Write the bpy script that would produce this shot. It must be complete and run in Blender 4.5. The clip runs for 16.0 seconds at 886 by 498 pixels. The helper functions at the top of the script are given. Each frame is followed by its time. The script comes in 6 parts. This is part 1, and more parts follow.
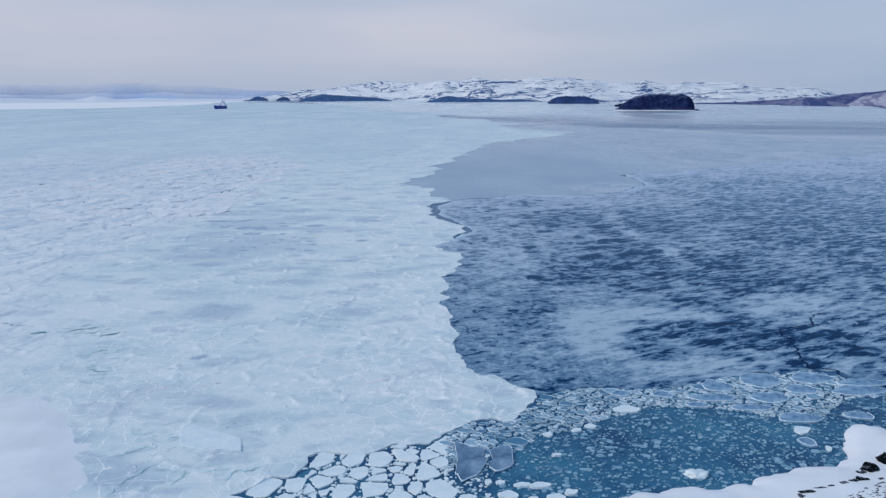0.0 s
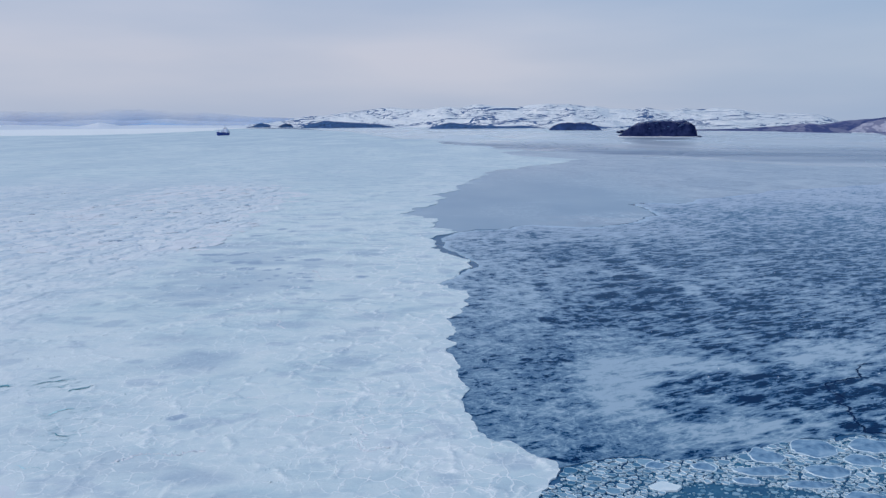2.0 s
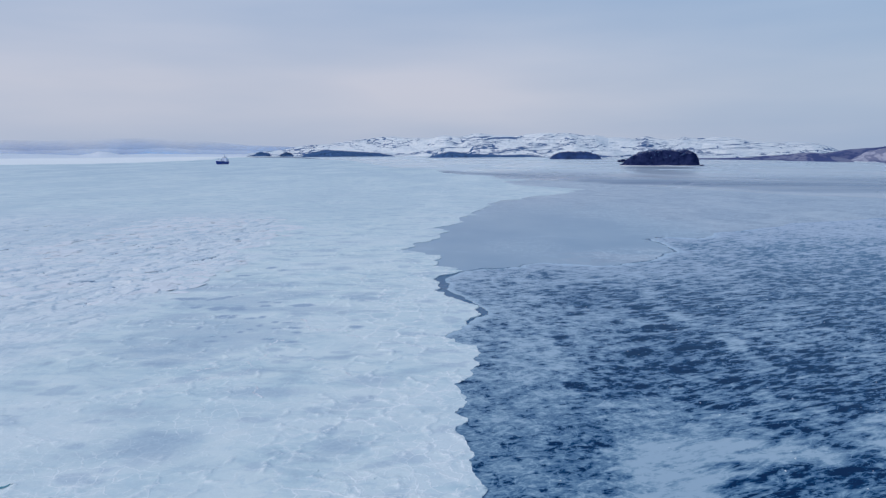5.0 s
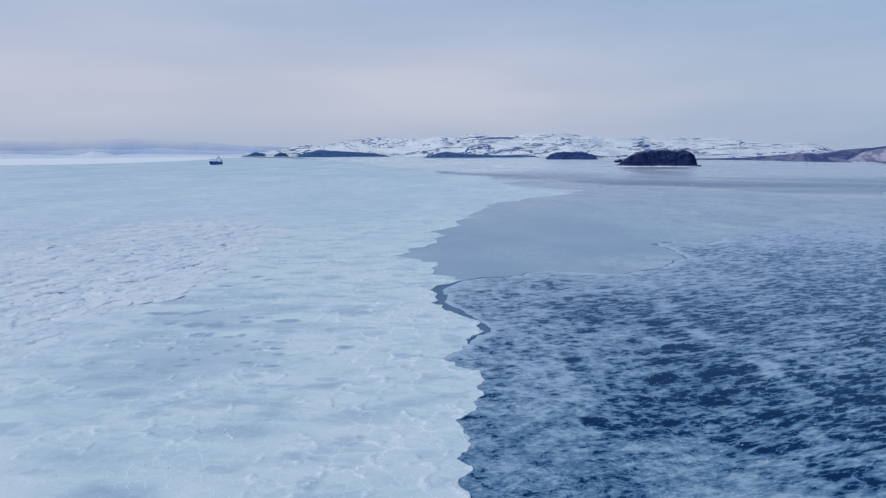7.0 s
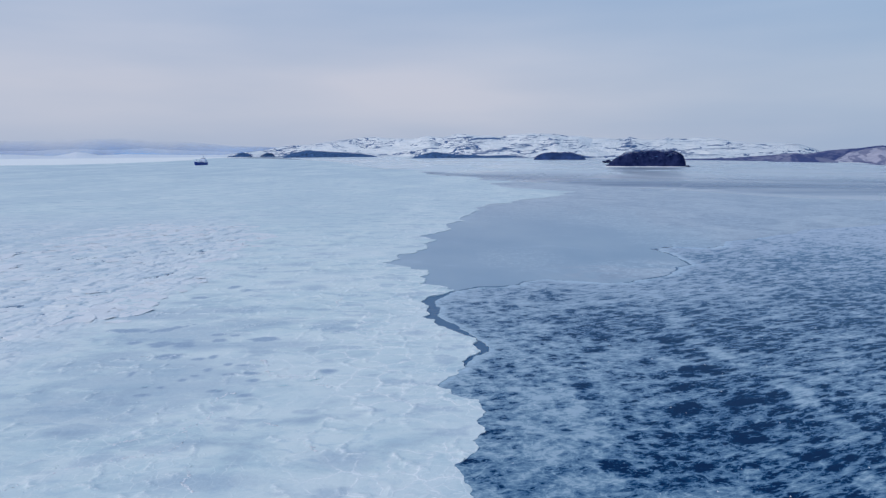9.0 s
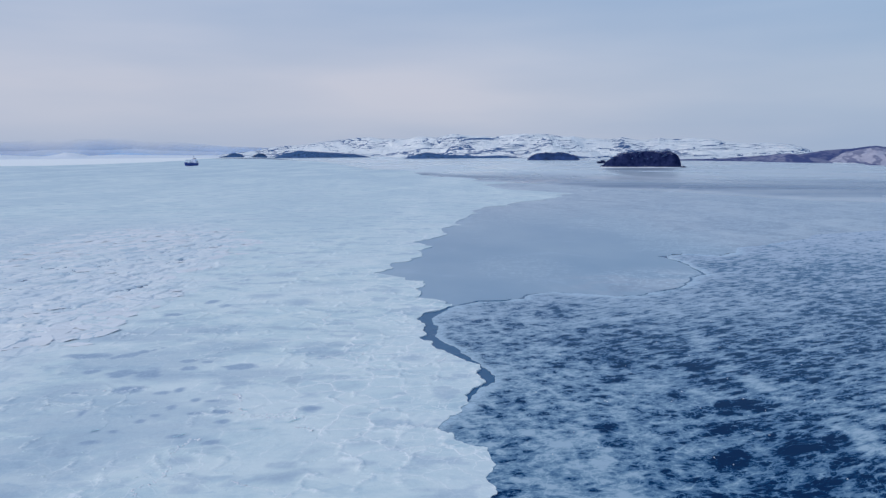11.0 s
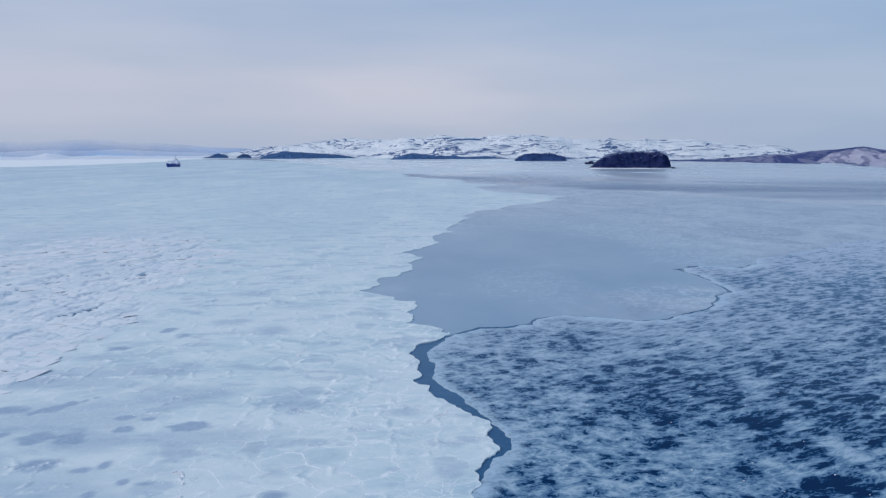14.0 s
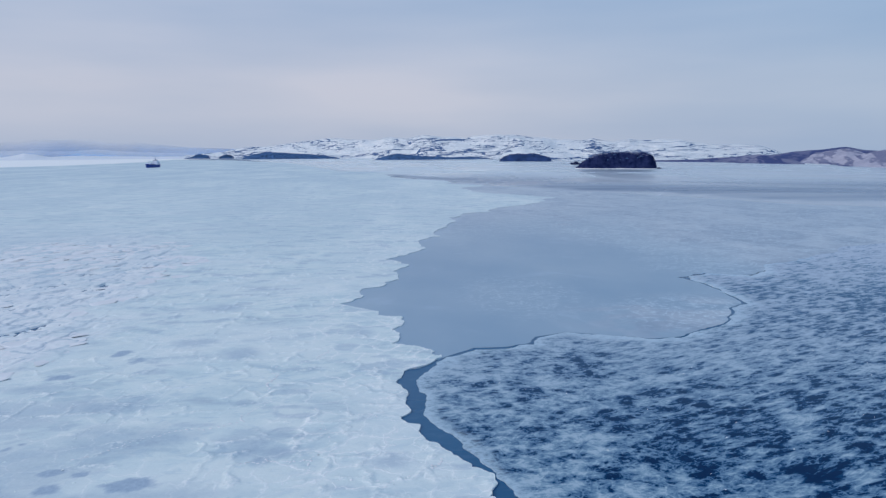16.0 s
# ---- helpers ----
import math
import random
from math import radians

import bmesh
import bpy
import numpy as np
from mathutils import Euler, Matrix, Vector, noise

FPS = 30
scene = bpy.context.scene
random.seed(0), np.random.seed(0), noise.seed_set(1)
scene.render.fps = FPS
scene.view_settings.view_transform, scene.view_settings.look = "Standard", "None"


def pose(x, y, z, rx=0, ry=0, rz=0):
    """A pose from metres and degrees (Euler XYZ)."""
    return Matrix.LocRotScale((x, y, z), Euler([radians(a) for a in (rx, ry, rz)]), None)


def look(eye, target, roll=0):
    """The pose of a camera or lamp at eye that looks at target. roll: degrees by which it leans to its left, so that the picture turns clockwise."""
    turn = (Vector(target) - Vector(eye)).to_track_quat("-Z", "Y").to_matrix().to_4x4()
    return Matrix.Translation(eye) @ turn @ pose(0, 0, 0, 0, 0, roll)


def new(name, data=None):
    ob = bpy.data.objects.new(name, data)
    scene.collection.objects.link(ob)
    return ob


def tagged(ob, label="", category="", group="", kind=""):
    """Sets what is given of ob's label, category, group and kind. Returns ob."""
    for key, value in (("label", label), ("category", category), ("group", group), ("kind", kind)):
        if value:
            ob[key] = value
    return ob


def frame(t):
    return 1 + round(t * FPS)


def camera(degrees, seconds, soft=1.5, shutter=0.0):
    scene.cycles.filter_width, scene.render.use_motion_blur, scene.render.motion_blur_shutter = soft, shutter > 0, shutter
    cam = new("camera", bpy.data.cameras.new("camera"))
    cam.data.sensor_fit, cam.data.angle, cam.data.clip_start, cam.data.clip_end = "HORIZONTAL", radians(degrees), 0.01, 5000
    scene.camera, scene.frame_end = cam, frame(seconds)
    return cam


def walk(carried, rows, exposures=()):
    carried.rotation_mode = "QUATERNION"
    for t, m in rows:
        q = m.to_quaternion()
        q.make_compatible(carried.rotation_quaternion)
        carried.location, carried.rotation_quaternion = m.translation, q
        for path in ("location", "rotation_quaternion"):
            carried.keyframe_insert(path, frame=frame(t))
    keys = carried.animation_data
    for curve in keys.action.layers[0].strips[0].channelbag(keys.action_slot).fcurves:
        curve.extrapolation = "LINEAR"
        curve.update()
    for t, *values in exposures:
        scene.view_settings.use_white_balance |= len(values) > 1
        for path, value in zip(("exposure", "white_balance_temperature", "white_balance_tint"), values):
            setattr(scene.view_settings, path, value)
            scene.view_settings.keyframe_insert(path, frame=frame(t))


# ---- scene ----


def view(x, y, z, yaw, pitch, roll):
    """Pose of the drone's camera: place in metres, heading clockwise from +y, tilt and lean in degrees."""
    a, b = radians(yaw), radians(pitch)
    way = Vector((math.sin(a) * math.cos(b), math.cos(a) * math.cos(b), math.sin(b)))
    return look((x, y, z), Vector((x, y, z)) + way * 10, roll)


# ---- camera and its flight ----
cam = camera(64.19, 16.0, soft=1.35)
ROWS = [
    (0, view(-0.00, -0.00, 31.50, 0.19, -12.33, -0.34)),
    (0.5, view(-0.10, 2.11, 31.56, 0.09, -11.92, -0.34)),
    (1, view(-0.22, 4.37, 31.62, 0.06, -11.39, -0.34)),
    (1.5, view(-0.38, 6.88, 31.76, 0.02, -10.86, -0.34)),
    (2, view(-0.61, 9.42, 31.83, 0.05, -10.26, -0.35)),
    (2.5, view(-0.75, 12.08, 31.87, 0.04, -9.72, -0.35)),
    (3, view(-0.96, 14.89, 31.93, 0.07, -9.15, -0.34)),
    (3.5, view(-1.17, 17.63, 31.94, 0.07, -8.55, -0.34)),
    (4, view(-1.39, 20.51, 32.04, 0.07, -8.03, -0.34)),
    (4.2, view(-1.43, 21.71, 32.04, 0.07, -7.99, -0.34)),
    (6.3, view(-1.95, 35.27, 32.29, 0.17, -7.98, -0.34)),
    (6.5, view(-1.98, 36.53, 32.29, 0.23, -7.98, -0.34)),
    (7, view(-2.09, 39.64, 32.25, 0.45, -7.97, -0.34)),
    (7.5, view(-2.41, 42.61, 32.28, 0.83, -7.98, -0.34)),
    (8, view(-2.63, 45.44, 32.29, 1.06, -7.94, -0.34)),
    (8.5, view(-2.68, 48.38, 32.35, 1.24, -7.93, -0.34)),
    (9, view(-2.86, 51.55, 32.39, 1.45, -7.95, -0.34)),
    (11.5, view(-3.64, 69.33, 32.83, 2.16, -7.91, -0.35)),
    (12, view(-3.87, 72.90, 32.90, 2.31, -7.88, -0.35)),
    (12.5, view(-3.95, 76.64, 32.97, 2.46, -7.87, -0.35)),
    (13, view(-4.10, 80.42, 33.05, 2.70, -7.89, -0.35)),
    (13.5, view(-4.26, 84.14, 33.09, 2.98, -7.88, -0.35)),
    (14, view(-4.40, 87.79, 33.12, 3.14, -7.89, -0.35)),
    (14.5, view(-4.46, 91.36, 33.11, 3.42, -7.89, -0.35)),
    (15, view(-4.52, 95.18, 32.99, 3.75, -7.88, -0.35)),
    (15.5, view(-4.61, 99.06, 32.86, 4.15, -7.83, -0.35)),
    (16, view(-4.57, 102.84, 32.85, 4.42, -7.86, -0.35)),
]
walk(cam, ROWS)

# ---- world, sun, exposure ----
SUN_EL, SUN_AZ = 32.0, 250.0
world = bpy.data.worlds.new("overcast_sky")
scene.world = world
world.use_nodes = True
wn, wl = world.node_tree.nodes, world.node_tree.links
wn.clear()
w_out = wn.new("ShaderNodeOutputWorld")
w_bg = wn.new("ShaderNodeBackground")
w_sky = wn.new("ShaderNodeTexSky")
w_sky.sky_type, w_sky.sun_disc = "NISHITA", False
w_sky.sun_elevation, w_sky.sun_rotation = radians(SUN_EL), radians(SUN_AZ)
w_sky.air_density, w_sky.dust_density = 1.0, 2.0
w_tc = wn.new("ShaderNodeTexCoord")
w_sep = wn.new("ShaderNodeSeparateXYZ")
wl.new(w_tc.outputs["Generated"], w_sep.inputs[0])
w_map = wn.new("ShaderNodeMapping")
w_map.inputs["Scale"].default_value = (1.2, 1.2, 7.0)
w_map.inputs["Rotation"].default_value = (0.0, 0.06, 0.3)
wl.new(w_tc.outputs["Generated"], w_map.inputs[0])
w_n = wn.new("ShaderNodeTexNoise")
w_n.inputs["Scale"].default_value, w_n.inputs["Detail"].default_value = 1.6, 5.0
w_n.inputs["Roughness"].default_value = 0.45
wl.new(w_map.outputs[0], w_n.inputs["Vector"])
# cloud deck: from lavender grey at the horizon to a bluer grey overhead
w_el = wn.new("ShaderNodeValToRGB")
w_el.color_ramp.elements[0].position, w_el.color_ramp.elements[0].color = 0.0, (0.50, 0.555, 0.70, 1)
w_el.color_ramp.elements[1].position, w_el.color_ramp.elements[1].color = 0.50, (0.455, 0.535, 0.70, 1)
for spot, tone in ((0.085, (0.545, 0.575, 0.70)), (0.20, (0.47, 0.545, 0.71))):
    e = w_el.color_ramp.elements.new(spot)
    e.color = (*tone, 1)
wl.new(w_sep.outputs["Z"], w_el.inputs[0])
w_cr = wn.new("ShaderNodeValToRGB")
w_cr.color_ramp.elements[0].position, w_cr.color_ramp.elements[0].color = 0.36, (0.85, 0.91, 0.96, 1)
w_cr.color_ramp.elements[1].position, w_cr.color_ramp.elements[1].color = 0.66, (1.06, 1.04, 1.02, 1)
wl.new(w_n.outputs["Fac"], w_cr.inputs[0])
w_mul = wn.new("ShaderNodeMix")
w_mul.data_type, w_mul.blend_type = "RGBA", "MULTIPLY"
w_mul.inputs["Factor"].default_value = 1.0
wl.new(w_el.outputs["Color"], w_mul.inputs["A"])
wl.new(w_cr.outputs["Color"], w_mul.inputs["B"])
w_dim = wn.new("ShaderNodeVectorMath")
w_dim.operation = "SCALE"
w_dim.inputs["Scale"].default_value = 0.10
wl.new(w_sky.outputs["Color"], w_dim.inputs[0])
w_mix = wn.new("ShaderNodeMix")
w_mix.data_type = "RGBA"
w_mix.inputs["Factor"].default_value = 0.90
wl.new(w_dim.outputs[0], w_mix.inputs["A"])
# the cloud thins towards the east and overhead, where the deck turns bluer
w_tilt = wn.new("ShaderNodeVectorMath")
w_tilt.operation = "DOT_PRODUCT"
w_tilt.inputs[1].default_value = (0.75, 0.0, 1.3)
wl.new(w_tc.outputs["Generated"], w_tilt.inputs[0])
w_tr = wn.new("ShaderNodeValToRGB")
w_tr.color_ramp.elements[0].position, w_tr.color_ramp.elements[0].color = 0.12, (1, 1, 1, 1)
w_tr.color_ramp.elements[1].position, w_tr.color_ramp.elements[1].color = 0.80, (0.60, 0.79, 0.915, 1)
wl.new(w_tilt.outputs["Value"], w_tr.inputs[0])
w_mul2 = wn.new("ShaderNodeMix")
w_mul2.data_type, w_mul2.blend_type = "RGBA", "MULTIPLY"
w_mul2.inputs["Factor"].default_value = 1.0
wl.new(w_mul.outputs["Result"], w_mul2.inputs["A"])
wl.new(w_tr.outputs["Color"], w_mul2.inputs["B"])
wl.new(w_mul2.outputs["Result"], w_mix.inputs["B"])
wl.new(w_mix.outputs["Result"], w_bg.inputs["Color"])
w_bg.inputs["Strength"].default_value = 1.0
wl.new(w_bg.outputs[0], w_out.inputs[0])

sun = new("sun", bpy.data.lights.new("sun", "SUN"))
sun.data.energy, sun.data.angle, sun.data.color = 1.5, radians(20), (1.0, 0.945, 0.89)
sun.rotation_euler = Vector((math.sin(radians(SUN_AZ)) * math.cos(radians(SUN_EL)), math.cos(radians(SUN_AZ)) * math.cos(radians(SUN_EL)),
                             math.sin(radians(SUN_EL)))).to_track_quat("Z", "Y").to_euler()


# ---- materials ----
class Nodes:
    """A material's node tree with short calls."""

    def __init__(self, name):
        self.m = bpy.data.materials.new(name)
        self.m.use_nodes = True
        self.t = self.m.node_tree
        self.b = self.t.nodes["Principled BSDF"]
        self.co = self.t.nodes.new("ShaderNodeTexCoord").outputs["Object"]

    def add(self, kind, **values):
        n = self.t.nodes.new(kind)
        for key, value in values.items():
            n.inputs[key.replace("_", " ")].default_value = value
        return n

    def link(self, a, b):
        self.t.links.new(a, b)

    def mapping(self, scale=(1, 1, 1), rot=(0, 0, 0)):
        n = self.add("ShaderNodeMapping", Scale=scale, Rotation=rot)
        self.link(self.co, n.inputs[0])
        return n.outputs[0]

    def turned(self, angle, scale):
        """The object's coordinates, stretched along a line that lies at that angle from x, in radians."""
        n = self.add("ShaderNodeMapping", Scale=scale)
        self.link(self.mapping(rot=(0, 0, -angle)), n.inputs[0])
        return n.outputs[0]

    def noise(self, scale, detail=4.0, rough=0.55, vec=None, distort=0.0):
        n = self.add("ShaderNodeTexNoise", Scale=scale, Detail=detail, Roughness=rough, Distortion=distort)
        self.link(vec or self.co, n.inputs["Vector"])
        return n.outputs["Fac"]

    def warped(self, scale, amount, stretch=(1, 1, 1)):
        """The object's coordinates, pushed about by noise."""
        base = self.mapping(stretch)
        n = self.add("ShaderNodeTexNoise", Scale=scale, Detail=3.0, Roughness=0.6)
        self.link(base, n.inputs["Vector"])
        off = self.t.nodes.new("ShaderNodeVectorMath")
        off.operation = "MULTIPLY_ADD"
        off.inputs[1].default_value = (amount, amount, 0)
        self.link(n.outputs["Color"], off.inputs[0])
        self.link(base, off.inputs[2])
        return off.outputs[0]

    def voronoi(self, vec, scale, feature):
        n = self.add("ShaderNodeTexVoronoi", Scale=scale)
        n.voronoi_dimensions, n.feature = "2D", feature
        self.link(vec, n.inputs["Vector"])
        return n.outputs["Distance"] if feature == "DISTANCE_TO_EDGE" else n.outputs["Color"]

    def pushed(self, vec, scale, amount):
        """Any coordinates, pushed about by noise."""
        n = self.add("ShaderNodeTexNoise", Scale=scale, Detail=3.0, Roughness=0.6)
        self.link(vec, n.inputs["Vector"])
        off = self.t.nodes.new("ShaderNodeVectorMath")
        off.operation = "MULTIPLY_ADD"
        off.inputs[1].default_value = (amount, amount, 0)
        self.link(n.outputs["Color"], off.inputs[0])
        self.link(vec, off.inputs[2])
        return off.outputs[0]

    def window(self, vec, scale):
        """Distance from the middle of scattered cells: low inside, high along their borders."""
        n = self.add("ShaderNodeTexVoronoi", Scale=scale, Randomness=1.0)
        n.voronoi_dimensions = "2D"
        self.link(vec, n.inputs["Vector"])
        return n.outputs["Distance"]

    def ramp(self, value, *stops):
        n = self.t.nodes.new("ShaderNodeValToRGB")
        els = n.color_ramp.elements
        while len(els) < len(stops):
            els.new(0.5)
        for el, (p, c) in zip(els, stops):
            el.position = p
            el.color = (*c, 1) if isinstance(c, tuple) else (c, c, c, 1)
        self.link(value, n.inputs[0])
        return n.outputs["Color"]

    def math(self, op, a, b=None, clamp=False):
        n = self.t.nodes.new("ShaderNodeMath")
        n.operation, n.use_clamp = op, clamp
        for k, v in enumerate((a, b)):
            if v is None:
                continue
            if isinstance(v, (int, float)):
                n.inputs[k].default_value = v
            else:
                self.link(v, n.inputs[k])
        return n.outputs[0]

    def mix(self, fac, a, b, blend="MIX"):
        n = self.t.nodes.new("ShaderNodeMix")
        n.data_type, n.blend_type = "RGBA", blend
        for key, v in (("Factor", fac), ("A", a), ("B", b)):
            sock = [s for s in n.inputs if s.name == key and s.enabled][0]
            if isinstance(v, (int, float)):
                sock.default_value = v
            elif isinstance(v, tuple):
                sock.default_value = (*v, 1)
            else:
                self.link(v, sock)
        return [s for s in n.outputs if s.enabled][0]

    def attr(self, name):
        n = self.t.nodes.new("ShaderNodeAttribute")
        n.attribute_name = name
        return n.outputs["Fac"]

    def bump(self, height, distance, strength=1.0):
        n = self.add("ShaderNodeBump", Distance=distance, Strength=strength)
        self.link(height, n.inputs["Height"])
        self.link(n.outputs[0], self.b.inputs["Normal"])

    def done(self, colour=None, rough=0.6, **values):
        if isinstance(colour, tuple):
            self.b.inputs["Base Color"].default_value = (*colour, 1)
        elif colour is not None:
            self.link(colour, self.b.inputs["Base Color"])
        if isinstance(rough, (int, float)):
            self.b.inputs["Roughness"].default_value = rough
        else:
            self.link(rough, self.b.inputs["Roughness"])
        for key, value in values.items():
            self.b.inputs[key.replace("_", " ")].default_value = value
        return self.m


def mat_water():
    n = Nodes("dark_new_ice_and_water")
    streak = n.noise(0.012, 5, 0.6, n.mapping((0.35, 1.6, 1), (0, 0, 0.12)))
    fine = n.noise(0.5, 5, 0.6, n.mapping((0.6, 1.4, 1), (0, 0, 0.1)))
    c = n.ramp(streak, (0.35, (0.014, 0.092, 0.210)), (0.65, (0.035, 0.135, 0.262)))
    c = n.mix(n.ramp(fine, (0.5, 0.0), (0.75, 0.35)), c, (0.10, 0.20, 0.33))
    n.bump(n.noise(1.2, 4, 0.5), 0.02, 0.25)
    return n.done(c, n.ramp(streak, (0.3, 0.18), (0.7, 0.36)), IOR=1.2, Specular_IOR_Level=0.6)


def mat_young():
    """Smooth young ice, with veils and streaks of frost; its paling away from the pond has distance haze put into the
    colour.
    """
    n = Nodes("smooth_grey_young_ice")
    a = n.noise(0.022, 4, 0.55, n.mapping((1.2, 0.7, 1), (0, 0, 0.3)))
    b = n.noise(0.09, 5, 0.62, n.mapping((0.8, 0.7, 1), (0, 0, 0.4)), 1.2)
    wisp = n.noise(0.030, 6, 0.62, n.mapping((1.0, 0.6, 1), (0, 0, 0.35)), 1.2)
    c = n.ramp(a, (0.36, (0.240, 0.360, 0.490)), (0.64, (0.320, 0.430, 0.540)))
    c = n.mix(n.math("MULTIPLY", n.ramp(b, (0.54, 0.0), (0.72, 0.5)), n.ramp(wisp, (0.46, 0.0), (0.58, 1.0))), c, (0.44, 0.55, 0.67))
    veil = n.mix(0.5, n.ramp(b, (0.36, (0.20, 0.285, 0.41)), (0.64, (0.51, 0.57, 0.65))), n.ramp(wisp, (0.38, (0.18, 0.27, 0.40)), (0.62, (0.51, 0.565, 0.64))))
    c = n.mix(n.attr("frosted"), c, veil)
    lace = n.math("ABSOLUTE", n.math("SUBTRACT", n.noise(0.20, 4, 0.6, n.turned(0.3, (0.7, 1.0, 1)), 1.4), 0.5))
    lace = n.math("MULTIPLY", n.ramp(lace, (0.0, 1.0), (0.05, 0.0)), n.ramp(n.noise(0.8, 4, 0.6), (0.4, 0.2), (0.6, 1.0)))
    c = n.mix(n.math("MULTIPLY", lace, n.attr("lace")), c, (0.60, 0.70, 0.78))
    n.b.inputs["Specular Tint"].default_value = (0.75, 0.88, 1.0, 1)
    return n.done(c, 0.28, IOR=1.2)


def mat_slush():
    n = Nodes("turquoise_slush_water")
    a = n.noise(0.10, 5, 0.6)
    b = n.noise(1.1, 5, 0.65)
    c = n.ramp(a, (0.36, (0.009, 0.062, 0.160)), (0.64, (0.038, 0.175, 0.290)))
    c = n.mix(n.ramp(b, (0.5, 0.0), (0.72, 0.3)), c, (0.15, 0.34, 0.45))
    n.bump(n.noise(2.0, 3, 0.5), 0.03, 0.3)
    return n.done(c, 0.25, IOR=1.33, Specular_IOR_Level=0.25)


def mat_nilas():
    """Thin dark ice under patchy frost: combed wisps and clouds of frost, with ragged bare windows between."""
    n = Nodes("frosted_grey_ice")
    lie, finer = n.attr("streak"), n.attr("finer")
    round_co, long_co = n.turned(0.15, (0.75, 1.0, 1)), n.turned(0.42, (0.40, 1.10, 1))

    def both(scale, detail, rough, distort):
        return n.mix(lie, n.noise(scale, detail, rough, round_co, distort), n.noise(scale, detail, rough, long_co, distort))

    def centred(v, gain):
        return n.math("MULTIPLY", n.math("SUBTRACT", v, 0.5), gain)

    main, mid, fine = both(0.17, 2.0, 0.5, 0.4), both(0.72, 3.0, 0.55, 0.9), both(1.9, 4.0, 0.62, 0.6)
    vein, thread = both(0.34, 2.5, 0.5, 1.8), both(0.95, 2.5, 0.5, 1.4)
    web = n.math("ADD", n.ramp(n.math("ABSOLUTE", n.math("SUBTRACT", vein, 0.5)), (0.0, 0.17), (0.05, 0.0)), n.ramp(n.math("ABSOLUTE", n.math("SUBTRACT", thread, 0.5)), (0.0, 0.14), (0.045, 0.0)))
    grown = n.math("SUBTRACT", 1.0, n.math("MULTIPLY", finer, 0.6))
    wr, wl = n.pushed(round_co, 0.5, 1.5), n.pushed(long_co, 0.5, 1.5)
    cell = n.mix(lie, n.window(wr, 0.36), n.window(wl, 0.46))
    pane = n.mix(lie, n.window(wr, 0.85), n.window(wl, 1.05))
    w = n.math("ADD", n.math("MULTIPLY", centred(main, 0.34), grown), n.math("MULTIPLY", centred(mid, 0.82), grown))
    w = n.math("ADD", w, n.math("MULTIPLY", n.math("ADD", n.math("MULTIPLY", n.math("SUBTRACT", cell, 0.44), 0.40), n.math("MULTIPLY", n.math("SUBTRACT", pane, 0.44), 0.32)), grown))
    w = n.math("ADD", w, n.math("ADD", centred(fine, 0.46), web))
    w = n.math("ADD", w, n.math("ADD", centred(n.attr("frost"), 0.88), 0.477))
    hole = n.math("ADD", n.attr("bare"), n.math("ADD", centred(mid, 2.4), centred(fine, 2.0)))
    w = n.math("SUBTRACT", w, n.ramp(hole, (0.0, 0.0), (0.6, 0.26)))
    pit = n.noise(0.75, 2.5, 0.55, n.turned(0.2, (0.6, 1.0, 1)), 0.8)
    w = n.math("SUBTRACT", w, n.math("MULTIPLY", n.ramp(n.math("ADD", pit, centred(fine, 0.3)), (0.52, 0.0), (0.62, 0.20)), finer))
    c = n.ramp(w, (0.26, (0.0007, 0.020, 0.076)), (0.352, (0.003, 0.048, 0.138)), (0.405, (0.042, 0.125, 0.245)), (0.53, (0.110, 0.218, 0.340)), (0.65, (0.218, 0.342, 0.455)), (0.84, (0.40, 0.512, 0.605)))
    # distance haze put into the colour: paler and greyer northwards
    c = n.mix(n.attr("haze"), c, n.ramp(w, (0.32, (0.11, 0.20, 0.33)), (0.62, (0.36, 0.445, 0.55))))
    c = n.mix(n.math("MULTIPLY", n.attr("rim"), n.ramp(fine, (0.34, 0.55), (0.56, 1.0))), c, (0.47, 0.60, 0.70))
    n.bump(fine, 0.02, 0.12)
    n.b.inputs["Specular Tint"].default_value = (0.40, 0.72, 1.0, 1)
    n.link(n.ramp(w, (0.36, (0.22, 0.64, 1.0)), (0.48, (0.80, 0.86, 1.0))), n.b.inputs["Sheen Tint"])
    n.link(n.ramp(w, (0.36, 0.50), (0.56, 1.0)), n.b.inputs["Sheen Weight"])
    n.link(n.ramp(w, (0.36, 0.04), (0.48, 0.95)), n.b.inputs["Specular IOR Level"])
    return n.done(c, n.ramp(w, (0.32, 0.30), (0.5, 0.42)), IOR=1.22, Sheen_Roughness=0.25)


